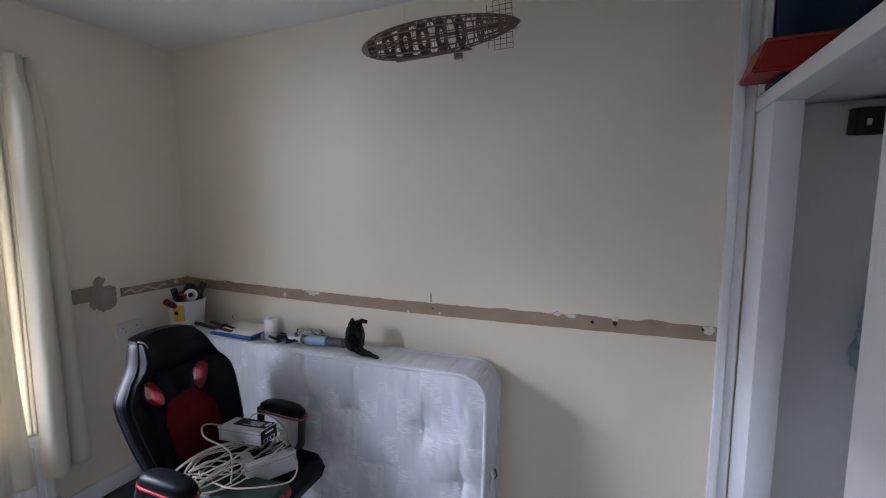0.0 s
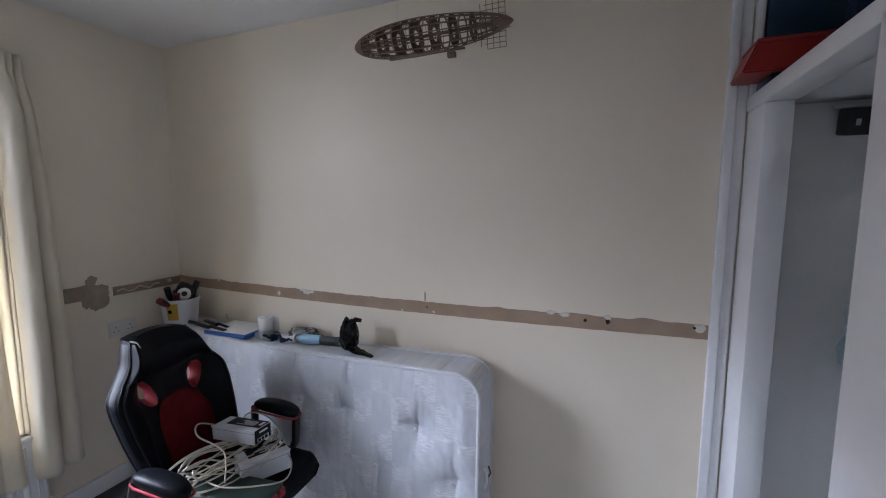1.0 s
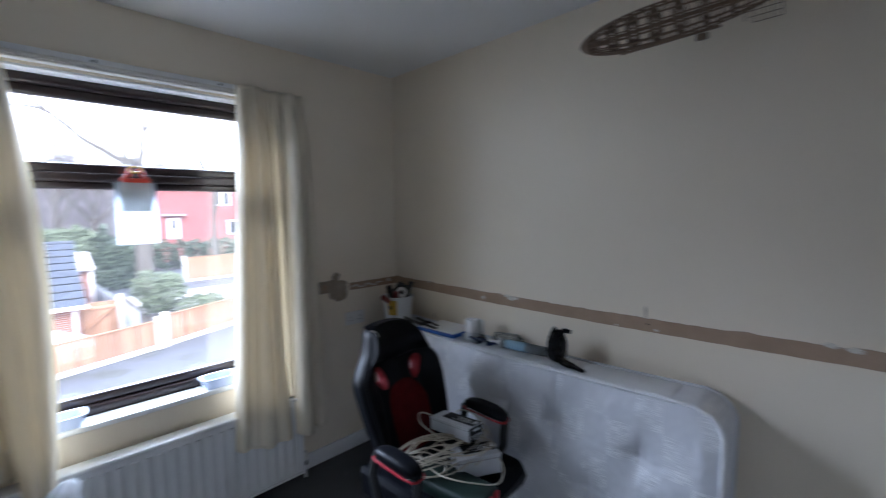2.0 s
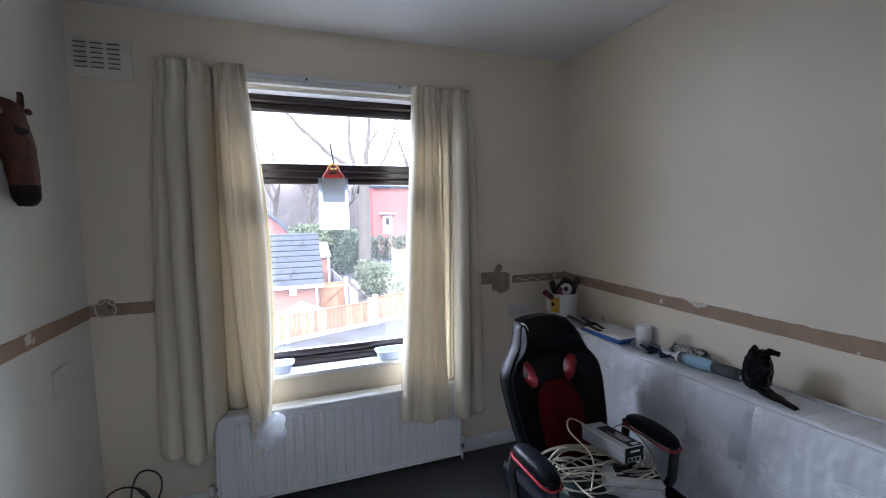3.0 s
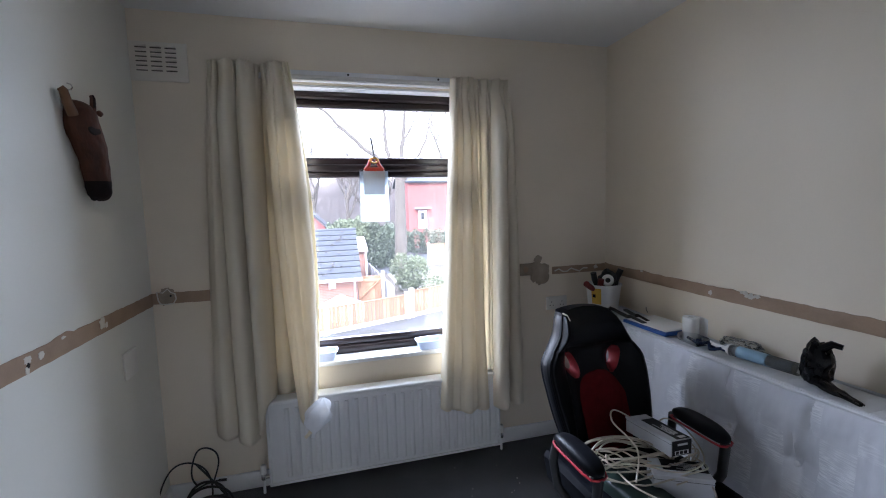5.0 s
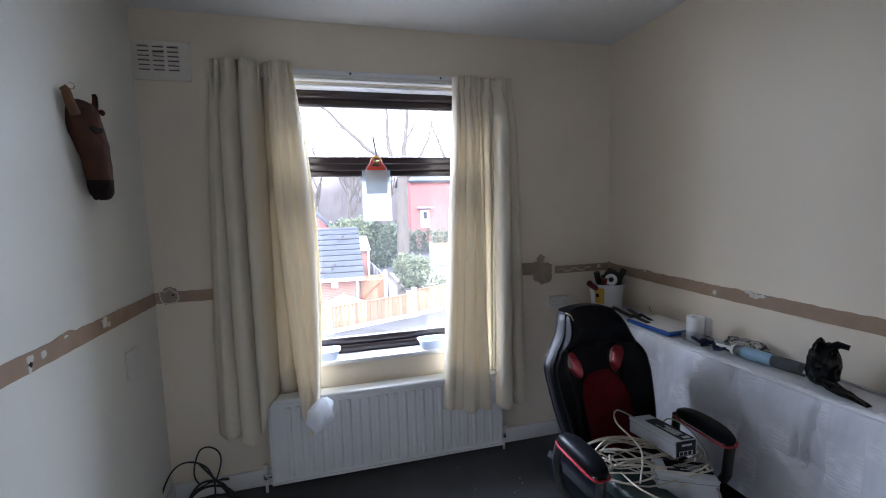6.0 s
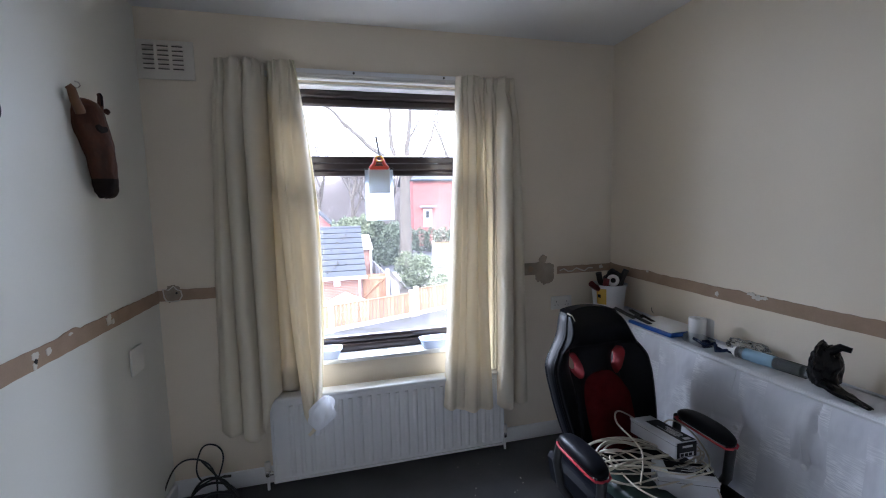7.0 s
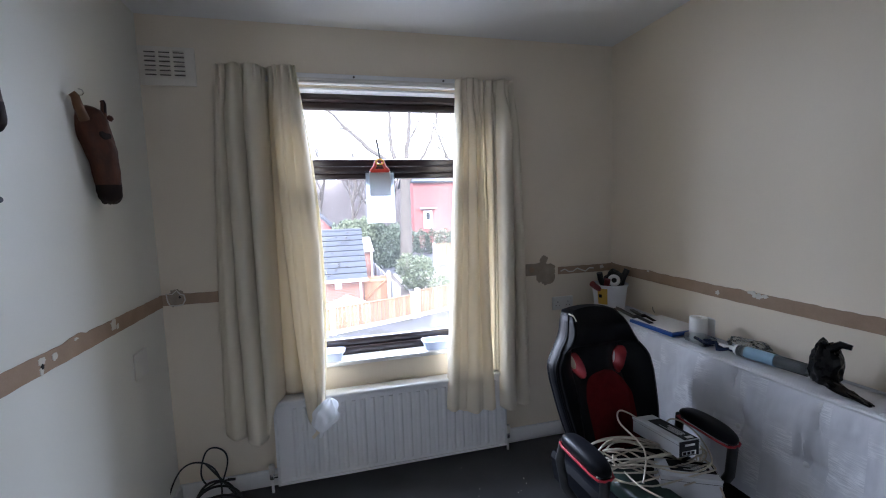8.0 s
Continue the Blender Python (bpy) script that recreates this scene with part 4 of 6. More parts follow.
part("strap", tube(B(), [(-0.085 + 0.022 * i, 0.018 * math.sin(i * 1.1), 0.014 + 0.008 * math.cos(i * 1.7)) for i in range(9)], 0.007, 8), NAVY, gg)
part("strap", tube(B(), [(-0.085 + 0.02 * i, -0.022 + 0.012 * math.sin(i * 0.8), 0.010 + 0.004 * math.sin(i * 2)) for i in range(9)], 0.006, 8), NAVY, gg)
part("lens", box(B(), (0.0, -0.03, 0.0), (0.13, 0.045, 0.04), 0.015, 3), CLEARPLASTIC, gg)
sc = thing("sealant_tube", "clear and pale blue sealant cartridge lying on its side", "cartridge", pose(-0.155, -1.185, TOP + 0.0265, 0, 0, 97))
part("barrel", tube(B(), [(-0.135, 0, 0), (0.11, 0, 0)], 0.0235, 24), CLEARPLASTIC, sc)
part("filling", tube(B(), [(-0.12, 0, 0), (0.10, 0, 0)], 0.0205, 24), PUTTY, sc)
part("label", tube(B(), [(-0.03, 0, 0), (0.08, 0, 0)], 0.0242, 24), SEALANT, sc, "pale blue label")
part("collar", turned(B(), ((0.0245, 0), (0.025, 0.004), (0.018, 0.016), (0.009, 0.022), (0.005, 0.085)), (0, 0, 0), 20, pose(0.11, 0, 0, 0, 90)), PAPER, sc)
part("print_bar", box(B(), (0.0, -0.0250, -0.004), (0.06, -0.0235, 0.004)), PRINTWHITE, sc)
cp = lump("crumpled_film", (-0.10, -1.06, TOP), (0.06, 0.10, 0.028), CLEARPLASTIC, "crumpled clear plastic film on the mattress", "plastic film", 3.3, 0.5)
gb = lump("wrapped_parcel", (-0.135, -1.375, TOP), (0.045, 0.044, 0.082), BLACKBAG, "parcel wrapped in shiny black plastic", "parcel", 9.4, 0.40)
part("tied_end", tube(B(), [(-0.01, -0.01, 0.06), (0.0, -0.04, 0.085), (0.01, -0.065, 0.080)], 0.016, 10, False, 0.6), BLACKBAG, gb)


def flap(u, v):
    a = (v - 0.5)
    return Vector((-0.035 + 0.08 * a * (1 - 0.75 * u) - 0.02 * u + 0.01 * wob(u * 4, v * 4), -0.02 - 0.145 * u, -0.066 + 0.040 * (1 - u) ** 1.5 * math.cos(a * 2) + 0.006 * wob(u * 5, v * 6, 2)))


ob = part("loose_flap", sheet(B(), 16, 10, flap), BLACKBAG, gb)
so = ob.modifiers.new("film", "SOLIDIFY")
so.thickness = 0.003

# ---- swivel chair piled with boxes and cable ----
CH = pose(-0.672, -1.125, 0, 0, 0, CHAIR_TURN)
ch = thing("gaming_chair", "black and red faux leather swivel chair piled with boxes", "chair", CH)
HW = (0.190, 0.204, 0.218, 0.228, 0.235, 0.240, 0.244, 0.238, 0.202, 0.163, 0.140, 0.120)
CZ0, CZ1 = 0.46, 1.062


def mid_x(z):
    return 0.040 - 0.044 * (z - CZ0) / (CZ1 - CZ0)


def backshape(u, v):
    w = spline(HW, v)
    top = 0.0
    if v > 0.93:
        top = (v - 0.93) / 0.07
    s = 2 * u - 1
    x = s * w
    z = CZ0 + (CZ1 - CZ0) * v - 0.016 * top * s * s
    x += mid_x(z)
    y = 0.215 + 0.13 * v
    return x, y, z, s, w


HOLES = ((-0.108, 0.824), (0.108, 0.824))


def cfront(u, v):
    x, y, z, s, w = backshape(u, v)
    bol = 0.055 * abs(s) ** 3 * (1 - v) ** 0.6 + 0.030 * (abs(s) ** 2) * v
    edge = max(0, abs(s) - 0.88) / 0.12
    puff = 0.035 * (1 - edge ** 2) * (0.4 + 0.6 * min(1, (1 - v) * 9))
    head = 0.028 * max(0, math.sin(math.pi * min(1, max(0, (v - 0.72) / 0.28)))) * (1 - edge ** 2)
    seam = 0.006 * math.exp(-((abs(x) - 0.125) / 0.007) ** 2) * (1 if v < 0.74 else 0) + 0.005 * math.exp(-((v - 0.73) / 0.012) ** 2)
    dent = sum(0.045 * math.exp(-(((x - mid_x(z) - hx) / 0.05) ** 2 + ((z - hz) / 0.075) ** 2)) for hx, hz in HOLES)
    return Vector((x, y - bol - puff - head + seam + dent + 0.003 * wob(x * 18, z * 18), z))


def cback(u, v):
    x, y, z, s, w = backshape(u, v)
    edge = max(0, abs(s) - 0.85) / 0.15
    return Vector((x, y + 0.020 * (1 - edge ** 2) + 0.012, z))


def hole_at(u, v):
    x, y, z, s, w = backshape(u, v)
    return any(((x - mid_x(z) - hx - 0.25 * math.copysign(1, hx) * (z - hz)) / 0.034) ** 2 + ((z - hz) / 0.058) ** 2 < 1 for hx, hz in HOLES)


back = part("backrest", slab(B(), 96, 110, cfront, cback, hole_at), LEATHER, ch)
for hx, hz in HOLES:
    g = math.copysign(1, hx)
    rg = []
    for depth in (0, 1):
        ringp = []
        for k in range(32):
            a = 2 * math.pi * k / 32
            z = hz + 0.055 * math.sin(a)
            x = hx + 0.0315 * math.cos(a) + 0.25 * g * (z - hz)
            v = (z - CZ0) / (CZ1 - CZ0)
            w = spline(HW, v)
            u = (x / w + 1) / 2
            p = cfront(u, v) if depth == 0 else cback(u, v)
            ringp.append(p)
        rg.append(ringp)
    bm = B()
    rows = []
    for f, k, off in ((0, 0.07, 0.001), (0, 0.05, -0.002), (0, 0.0, -0.003), (0, -0.10, 0.006), (1, -0.38, -0.012), (1, -0.44, 0.0), (1, -0.36, 0.006), (1, 0.22, 0.004)):
        rows.append([bm.verts.new((p, q)[f] + Vector(((p.x - mid_x(hz) - hx) * k, off, (p.z - hz) * k))) for p, q in zip(*rg)])
    for A, C in zip(rows, rows[1:]):
        for k in range(32):
            bm.faces.new((A[k], A[(k + 1) % 32], C[(k + 1) % 32], C[k]))
    ob = part("belt_slot", bm, REDLINER, back, "red lined oval slot")


def centre_panel(u, v):
    vv = 0.02 + 0.545 * v
    half = 0.116 * math.sqrt(max(0.0, 1 - max(0, (v - 0.62) / 0.38) ** 2)) * (0.92 + 0.08 * math.sin(v * 3))
    x = (2 * u - 1) * half
    w = spline(HW, vv)
    p = cfront((x / w + 1) / 2, vv)
    return p + Vector((0, -0.006 - 0.004 * math.cos((2 * u - 1) * 1.5), 0))


ob = part("centre_panel", sheet(B(), 24, 40, centre_panel), REDMESH, back, "red mesh centre panel")
for sx in (-1, 1):
    part("seam_piping", tube(B(), [cfront((sx * 0.99 + 1) / 2, i / 30) + Vector((0, -0.003, 0)) for i in range(31)], 0.0035, 6), LEATHER, back)
# glossier copy of the leather round each backrest side, added for the window highlight
for sx in (0, 1):
    def edge(u, v, sx=sx):
        a, b = cfront(0.035 if sx == 0 else 0.965, 0.02 + 0.95 * v), cback(0.035 if sx == 0 else 0.965, 0.02 + 0.95 * v)
        out = cfront(sx, 0.02 + 0.95 * v).lerp(cback(sx, 0.02 + 0.95 * v), u)
        k = math.sin(math.pi * u) ** 0.4
        return a.lerp(b, u).lerp(out, k) + Vector((-0.002 if sx == 0 else 0.002, -0.003 * (1 - u), 0))
    part("edge_strip", sheet(B(), 10, 50, edge), GUSSET, back, "black side strip, glossed to carry a highlight")
# worn corner of the headrest where pale foam backing shows
part("worn_patch", tube(B(), [cfront(0.012 + 0.010 * i, 0.995 - 0.004 * i) + Vector((-0.001, -0.004, 0.002)) for i in range(6)], 0.0035, 6), FILLER, back, "pale split at the corner of the headrest")
part("worn_patch", tube(B(), [cfront(0.075 + 0.004 * i, 0.975 - 0.010 * i) + Vector((0, -0.002, 0)) for i in range(5)], 0.0022, 6), FILLER, back)


def seat_top(u, v):
    x, y = (2 * u - 1) * 0.255, 0.24 - 0.52 * v
    e = max(0, abs(2 * u - 1) - 0.9) / 0.1
    f = max(0, v - 0.93) / 0.07
    return Vector((x * (1 - 0.10 * max(0, v - 0.6)), y, 0.47 + 0.035 * abs(2 * u - 1) ** 4 - 0.035 * e * e - 0.045 * f * f + 0.003 * wob(x * 12, y * 12)))


def seat_under(u, v):
    x, y = (2 * u - 1) * 0.245, 0.23 - 0.49 * v
    return Vector((x, y, 0.375))


part("seat", slab(B(), 40, 40, seat_top, seat_under), LEATHER, ch)
for sx in (-1, 1):
    side = 0.240 if sx > 0 else -0.306
    def pad_at(u, v, side=side):
        a, b = 2 * math.pi * u, math.pi * (v - 0.5)
        q = lambda s, e: math.copysign(abs(s) ** e, s)
        return Vector((side + 0.040 * q(math.cos(b), 0.6) * q(math.cos(a), 0.7), -0.065 + 0.118 * q(math.cos(b), 0.6) * q(math.sin(a), 0.75), 0.657 + 0.024 * q(math.sin(b), 0.8)))
    pad = sheet(B(), 36, 16, pad_at)
    bmesh.ops.remove_doubles(pad, verts=pad.verts[:], dist=0.0004)
    for v in pad.verts:
        v.co.z += 0.012 * math.sin((v.co.y + 0.2) * 9) - 0.02 * max(0, -0.12 - v.co.y) * 4
    arm = part("armrest", pad, LEATHER, ch)
    loop = [(side + 0.039 * a, -0.065 + 0.114 * b, 0.640) for a, b in ((-1, 0.7), (-1, -0.7), (-0.75, -0.95), (-0.3, -1.02), (0.3, -1.02), (0.75, -0.95), (1, -0.7), (1, 0.7), (0.75, 0.97), (-0.75, 0.97))]
    part("red_piping", tube(B(), [(x, y, z + 0.012 * math.sin((y + 0.2) * 9) - 0.02 * max(0, -0.12 - y) * 4) for x, y, z in loop], 0.0044, 8, True), REDTRIM, arm, "red band under the pad")
    part("armrest_bracket", tube(B(), [(side, 0.06, 0.645), (side + 0.01 * sx, 0.075, 0.56), (side, 0.06, 0.46), (side - 0.03 * sx, 0.0, 0.405), (side - 0.06 * sx, -0.06, 0.395), (side - 0.01 * sx, -0.12, 0.43), (side, -0.16, 0.52), (side, -0.17, 0.64)], 0.017, 10), BLACKPLASTIC, ch)
part("tilt_plate", box(B(), (-0.11, -0.12, 0.335), (0.11, 0.14, 0.378), 0.01), BLACKPLASTIC, ch)
part("gas_lift", turned(B(), ((0.028, 0), (0.028, 0.13), (0.018, 0.135), (0.018, 0.25)), (0, 0, 0.09), 20), BLACKPLASTIC, ch)
part("back_bracket", tube(B(), [(0, 0.12, 0.35), (0, 0.27, 0.37), (0, 0.30, 0.50)], 0.022, 8), BLACKPLASTIC, ch)
for k in range(5):
    a = math.radians(72 * k + 20)
    d = Vector((math.cos(a), math.sin(a), 0))
    leg = part("base_leg", tube(B(), [d * 0.02 + Vector((0, 0, 0.105)), d * 0.17 + Vector((0, 0, 0.095)), d * 0.31 + Vector((0, 0, 0.068))], 0.026, 10, False, 0.6), BLACKPLASTIC, ch)
    cs = part("castor", turned(B(), ((0.012, -0.022), (0.027, -0.020), (0.027, -0.004), (0.020, 0), (0.027, 0.004), (0.027, 0.020), (0.012, 0.022)), (0, 0, 0), 20, Matrix.Translation(d * 0.31 + Vector((0, 0, 0.028))) @ pose(0, 0, 0, 90, 0, math.degrees(a))), BLACKPLASTIC, leg)

# ---- load on the chair (places in the chair's own axes) ----
gc = thing("tool_case", "dark green plastic tool case lying on the seat", "case", CH @ pose(0.02, -0.10, 0.472, 0, 0, 4))
part("case_shell", box(B(), (-0.20, -0.21, 0.0), (-0.045, 0.14, 0.058), 0.018, 3), GREENCASE, gc)
part("latch", box(B(), (-0.14, -0.217, 0.012), (-0.10, -0.206, 0.045), 0.004), REDTRIM, gc)
part("latch", box(B(), (-0.085, -0.217, 0.012), (-0.055, -0.206, 0.045), 0.004), REDTRIM, gc)


def carton(name, m, sx, sy, sz, label, bars):
    t = thing(name, label, "box", m)
    part("carton_body", box(B(), (-sx / 2, -sy / 2, 0), (sx / 2, sy / 2, sz), 0.004), CARTON, t)
    part("top_label", box(B(), (-sx * 0.16, -sy * 0.475, sz), (sx * 0.46, sy * 0.30, sz + 0.0012)), GREYLABEL, t, "black printed label on the lid")
    part("end_label", box(B(), (-sx * 0.44, -sy / 2 - 0.0012, sz * 0.06), (sx * 0.44, -sy / 2, sz * 0.97)), GREYLABEL, t, "black printed label on the end")
    for i in range(bars):
        x = sx * (-0.05 + 0.38 * i / bars)
        y = sy * (-0.36 + 0.06 * random.random())
        part("print_bar", box(B(), (x, y, sz + 0.0012), (x + sx * 0.022, y + sy * (0.18 + 0.30 * random.random()), sz + 0.002)), PRINTWHITE, t, "", False)
    part("print_panel", box(B(), (sx * 0.04, -sy * 0.45, sz + 0.0012), (sx * 0.34, -sy * 0.385, sz + 0.002)), PRINTWHITE, t, "", False)
    part("lid_edge", box(B(), (-sx / 2 - 0.0015, -sy / 2 - 0.0008, sz - 0.006), (-sx / 2 + 0.003, sy / 2 + 0.0015, sz + 0.0015), 0.001), CARTON, t)
    part("print_panel", box(B(), (-sx * 0.32, -sy / 2 - 0.0024, sz * 0.12), (sx * 0.30, -sy / 2 - 0.0012, sz * 0.36)), PRINTWHITE, t)
    for i in range(3):
        part("print_bar", box(B(), (-sx * 0.30 + i * sx * 0.19, -sy / 2 - 0.0034, sz * 0.15), (-sx * 0.16 + i * sx * 0.19, -sy / 2 - 0.0024, sz * 0.33)), GREYLABEL, t, "", False)
    part("print_bar", box(B(), (-sx * 0.2, -sy / 2 - 0.0024, sz * 0.66), (sx * 0.25, -sy / 2 - 0.0012, sz * 0.78)), PRINTWHITE, t, "", False)
    part("lid_seam", box(B(), (-sx / 2 - 0.0008, -sy / 2 - 0.0008, sz * 0.80), (sx / 2 + 0.0008, sy / 2 + 0.0008, sz * 0.815)), TOOLSTEEL, t, "", False)
    return t


carton("carton", BOX_A, 0.098, 0.225, 0.058, "small white carton with black printed labels on the pile", 6)
carton("carton", BOX_B, 0.105, 0.19, 0.085, "larger white carton lying half under the cable", 5)

# long cream extension lead in a loose coil
rnd = random.Random(4)
cb = thing("extension_lead", "cream mains cable coiled loosely over the boxes", "cable", COIL)


def coil_point(a, k):
    rx = 0.178 + 0.030 * math.sin(k * 2.1) + 0.016 * math.sin(a * 2 + k)
    ry = 0.055 + 0.026 * math.cos(k * 1.7) + 0.012 * math.sin(3 * a + 2 * k)
    turn = -0.33 + 0.26 * math.sin(k * 1.37)
    x, y = rx * math.cos(a) + 0.022 * math.sin(k * 3.3), ry * math.sin(a) + 0.024 * math.cos(k * 2.7)
    z = 0.022 + 0.0032 * k + 0.026 * math.sin(a + k * 1.9) + 0.014 * math.sin(3 * a + k) + 0.030 * max(0, math.sin(a - 0.6)) * (0.5 + 0.5 * math.sin(k * 2.3))
    return Vector((x * math.cos(turn) - y * math.sin(turn), x * math.sin(turn) + y * math.cos(turn), max(0.007, z)))


turns = 10
pts = [coil_point(2 * math.pi * i / 48, i / 48) for i in range(48 * turns)]
part("cable", tube(B(), pts, 0.0031, 8), CABLE, cb)


def strand(ctrl, n=40):
    return [Vector([spline([c[k] for c in ctrl], i / n) for k in range(3)]) for i in range(n + 1)]


part("cable", tube(B(), strand([(-0.10, -0.09, 0.03), (-0.04, -0.02, 0.10), (-0.06, 0.09, 0.15), (0.0, 0.16, 0.155), (0.09, 0.14, 0.10), (0.12, 0.05, 0.05)]), 0.0031, 8), CABLE, cb)
part("cable", tube(B(), strand([(0.12, 0.10, 0.05), (0.21, 0.13, 0.10), (0.25, 0.06, 0.085), (0.225, -0.05, 0.045), (0.13, -0.12, 0.03), (0.02, -0.14, 0.03)]), 0.0031, 8), CABLE, cb)
part("cable", tube(B(), strand([(-0.14, 0.02, 0.03), (-0.17, 0.0, 0.07), (-0.08, -0.04, 0.085), (0.05, -0.04, 0.075), (0.15, 0.0, 0.06), (0.19, 0.09, 0.06)]), 0.0031, 8), CABLE, cb)
part("cable", tube(B(), strand([(-0.12, -0.02, 0.03), (-0.13, -0.12, 0.04), (-0.06, -0.20, 0.02), (0.04, -0.24, -0.01), (0.12, -0.20, 0.01), (0.16, -0.10, 0.04)]), 0.0031, 8), CABLE, cb)

# ---- model airship on a thread ----
NOSE, TAIL = Vector((-0.285, -1.552, 2.206)), Vector((-0.275, -2.203, 2.222))
LEN = (TAIL - NOSE).length
AX = (TAIL - NOSE).normalized()
q = AX.to_track_quat("X", "Z").to_matrix().to_4x4()
az = thing("model_airship", "brown laser-cut wooden model airship hung from the ceiling", "model", Matrix.Translation(NOSE) @ q)


def hull(s):
    return 0.074 * (max(0, s) ** 0.55) * (max(0, 1 - s) ** 0.62) * 1.95 / 1.0 * (1 - 0.18 * s) * 1.12


nst = 16
for k in range(nst):
    a = 2 * math.pi * (k + 0.5) / nst
    bm = B()
    rows = []
    for i in range(41):
        s = 0.015 + 0.955 * i / 40
        r = hull(s)
        c, e, t = math.cos(a), math.sin(a), Vector((0, -math.sin(a), math.cos(a)))
        p = Vector((s * LEN, c * r, e * r))
        n = Vector((0, c, e))
        rows.append([bm.verts.new(p + t * 0.0016 * x + n * 0.0022 * y) for x, y in ((-1, -1), (1, -1), (1, 1), (-1, 1))])
    for A, C in zip(rows, rows[1:]):
        for m4 in range(4):
            bm.faces.new((A[m4], A[(m4 + 1) % 4], C[(m4 + 1) % 4], C[m4]))
    part("stringer", bm, WOODKIT, az, "", False)
for i in range(15):
    s = 0.075 + 0.058 * i
    r = hull(s)
    main = i % 2 == 0
    bm = B()
    inner = r * (0.40 if main else 0.90)
    V = [[bm.verts.new((s * LEN + dx, rr * math.cos(2 * math.pi * k / 32), rr * math.sin(2 * math.pi * k / 32))) for k in range(32)] for rr, dx in ((r, -0.0015), (r, 0.0015), (inner, 0.0015), (inner, -0.0015))]
    for j in range(4):
        for k in range(32):
            bm.faces.new((V[j][k], V[j][(k + 1) % 32], V[(j + 1) % 4][(k + 1) % 32], V[(j + 1) % 4][k]))
    part("ring_frame", bm, WOODKIT, az, "", False)
for i in range(34):
    s = 0.07 + 0.0255 * i
    if i % 2:
        part("hoop", tube(B(), [(s * LEN, hull(s) * math.cos(2 * math.pi * k / 24), hull(s) * math.sin(2 * math.pi * k / 24)) for k in range(24)], 0.0011, 4, True), WOODKIT, az, "", False)
part("keel", box(B(), (0.24 * LEN, -0.006, -0.069), (0.72 * LEN, 0.006, -0.063), 0.001), WOODKIT, az)
part("spine", tube(B(), [(0.02 * LEN, 0, 0), (0.97 * LEN, 0, 0)], 0.006, 6), WOODKIT, az)
part("nose_cone", turned(B(), [(max(0.001, hull(0.002 + 0.075 * i / 8)) * 1.03, (0.075 * i / 8) * LEN) for i in range(9)], (0, 0, 0), 28, pose(0, 0, 0, 0, 90)), WOODKIT, az)
part("tail_cone", turned(B(), [(max(0.001, hull(0.925 + 0.075 * i / 8)) * 1.05, (0.925 + 0.075 * i / 8) * LEN) for i in range(9)], (0, 0, 0), 28, pose(0, 0, 0, 0, 90)), WOODKIT, az)
part("gondola", box(B(), (0.615 * LEN, -0.010, -0.094), (0.665 * LEN, 0.010, -0.074), 0.004), WOODKIT, az)
for k in range(4):
    fin = B()
    rot = pose(0, 0, 0, 90 * k + 45 - 38, 0, 0)
    x0, x1, y0, y1 = 0.78 * LEN, 0.955 * LEN, 0.030, 0.082
    for i in range(6):
        x = x0 + (x1 - x0) * i / 5
        top = y1 if i > 1 else y0 + (y1 - y0) * (0.45 + 0.35 * i)
        tube(fin, [rot @ Vector((x, 0, y0 - 0.01)), rot @ Vector((x, 0, top))], 0.0014, 4)
    for j in range(4):
        y = y0 + (y1 - y0) * j / 3
        tube(fin, [rot @ Vector((x0 + (0.012 + 0.012 * j if j else 0), 0, y)), rot @ Vector((x1, 0, y))], 0.0014, 4)
    part("lattice_fin", fin, WOODKIT, az, "", False)
th = thing("hanging_thread", "thin nylon thread from the ceiling to the model", "thread")
for s in (0.3, 0.8):
    p = NOSE.lerp(TAIL, s) + Vector((0, 0, hull(s)))
    part("thread", tube(B(), [p, (p.x, p.y, H)], 0.0004, 4), THREAD, th)


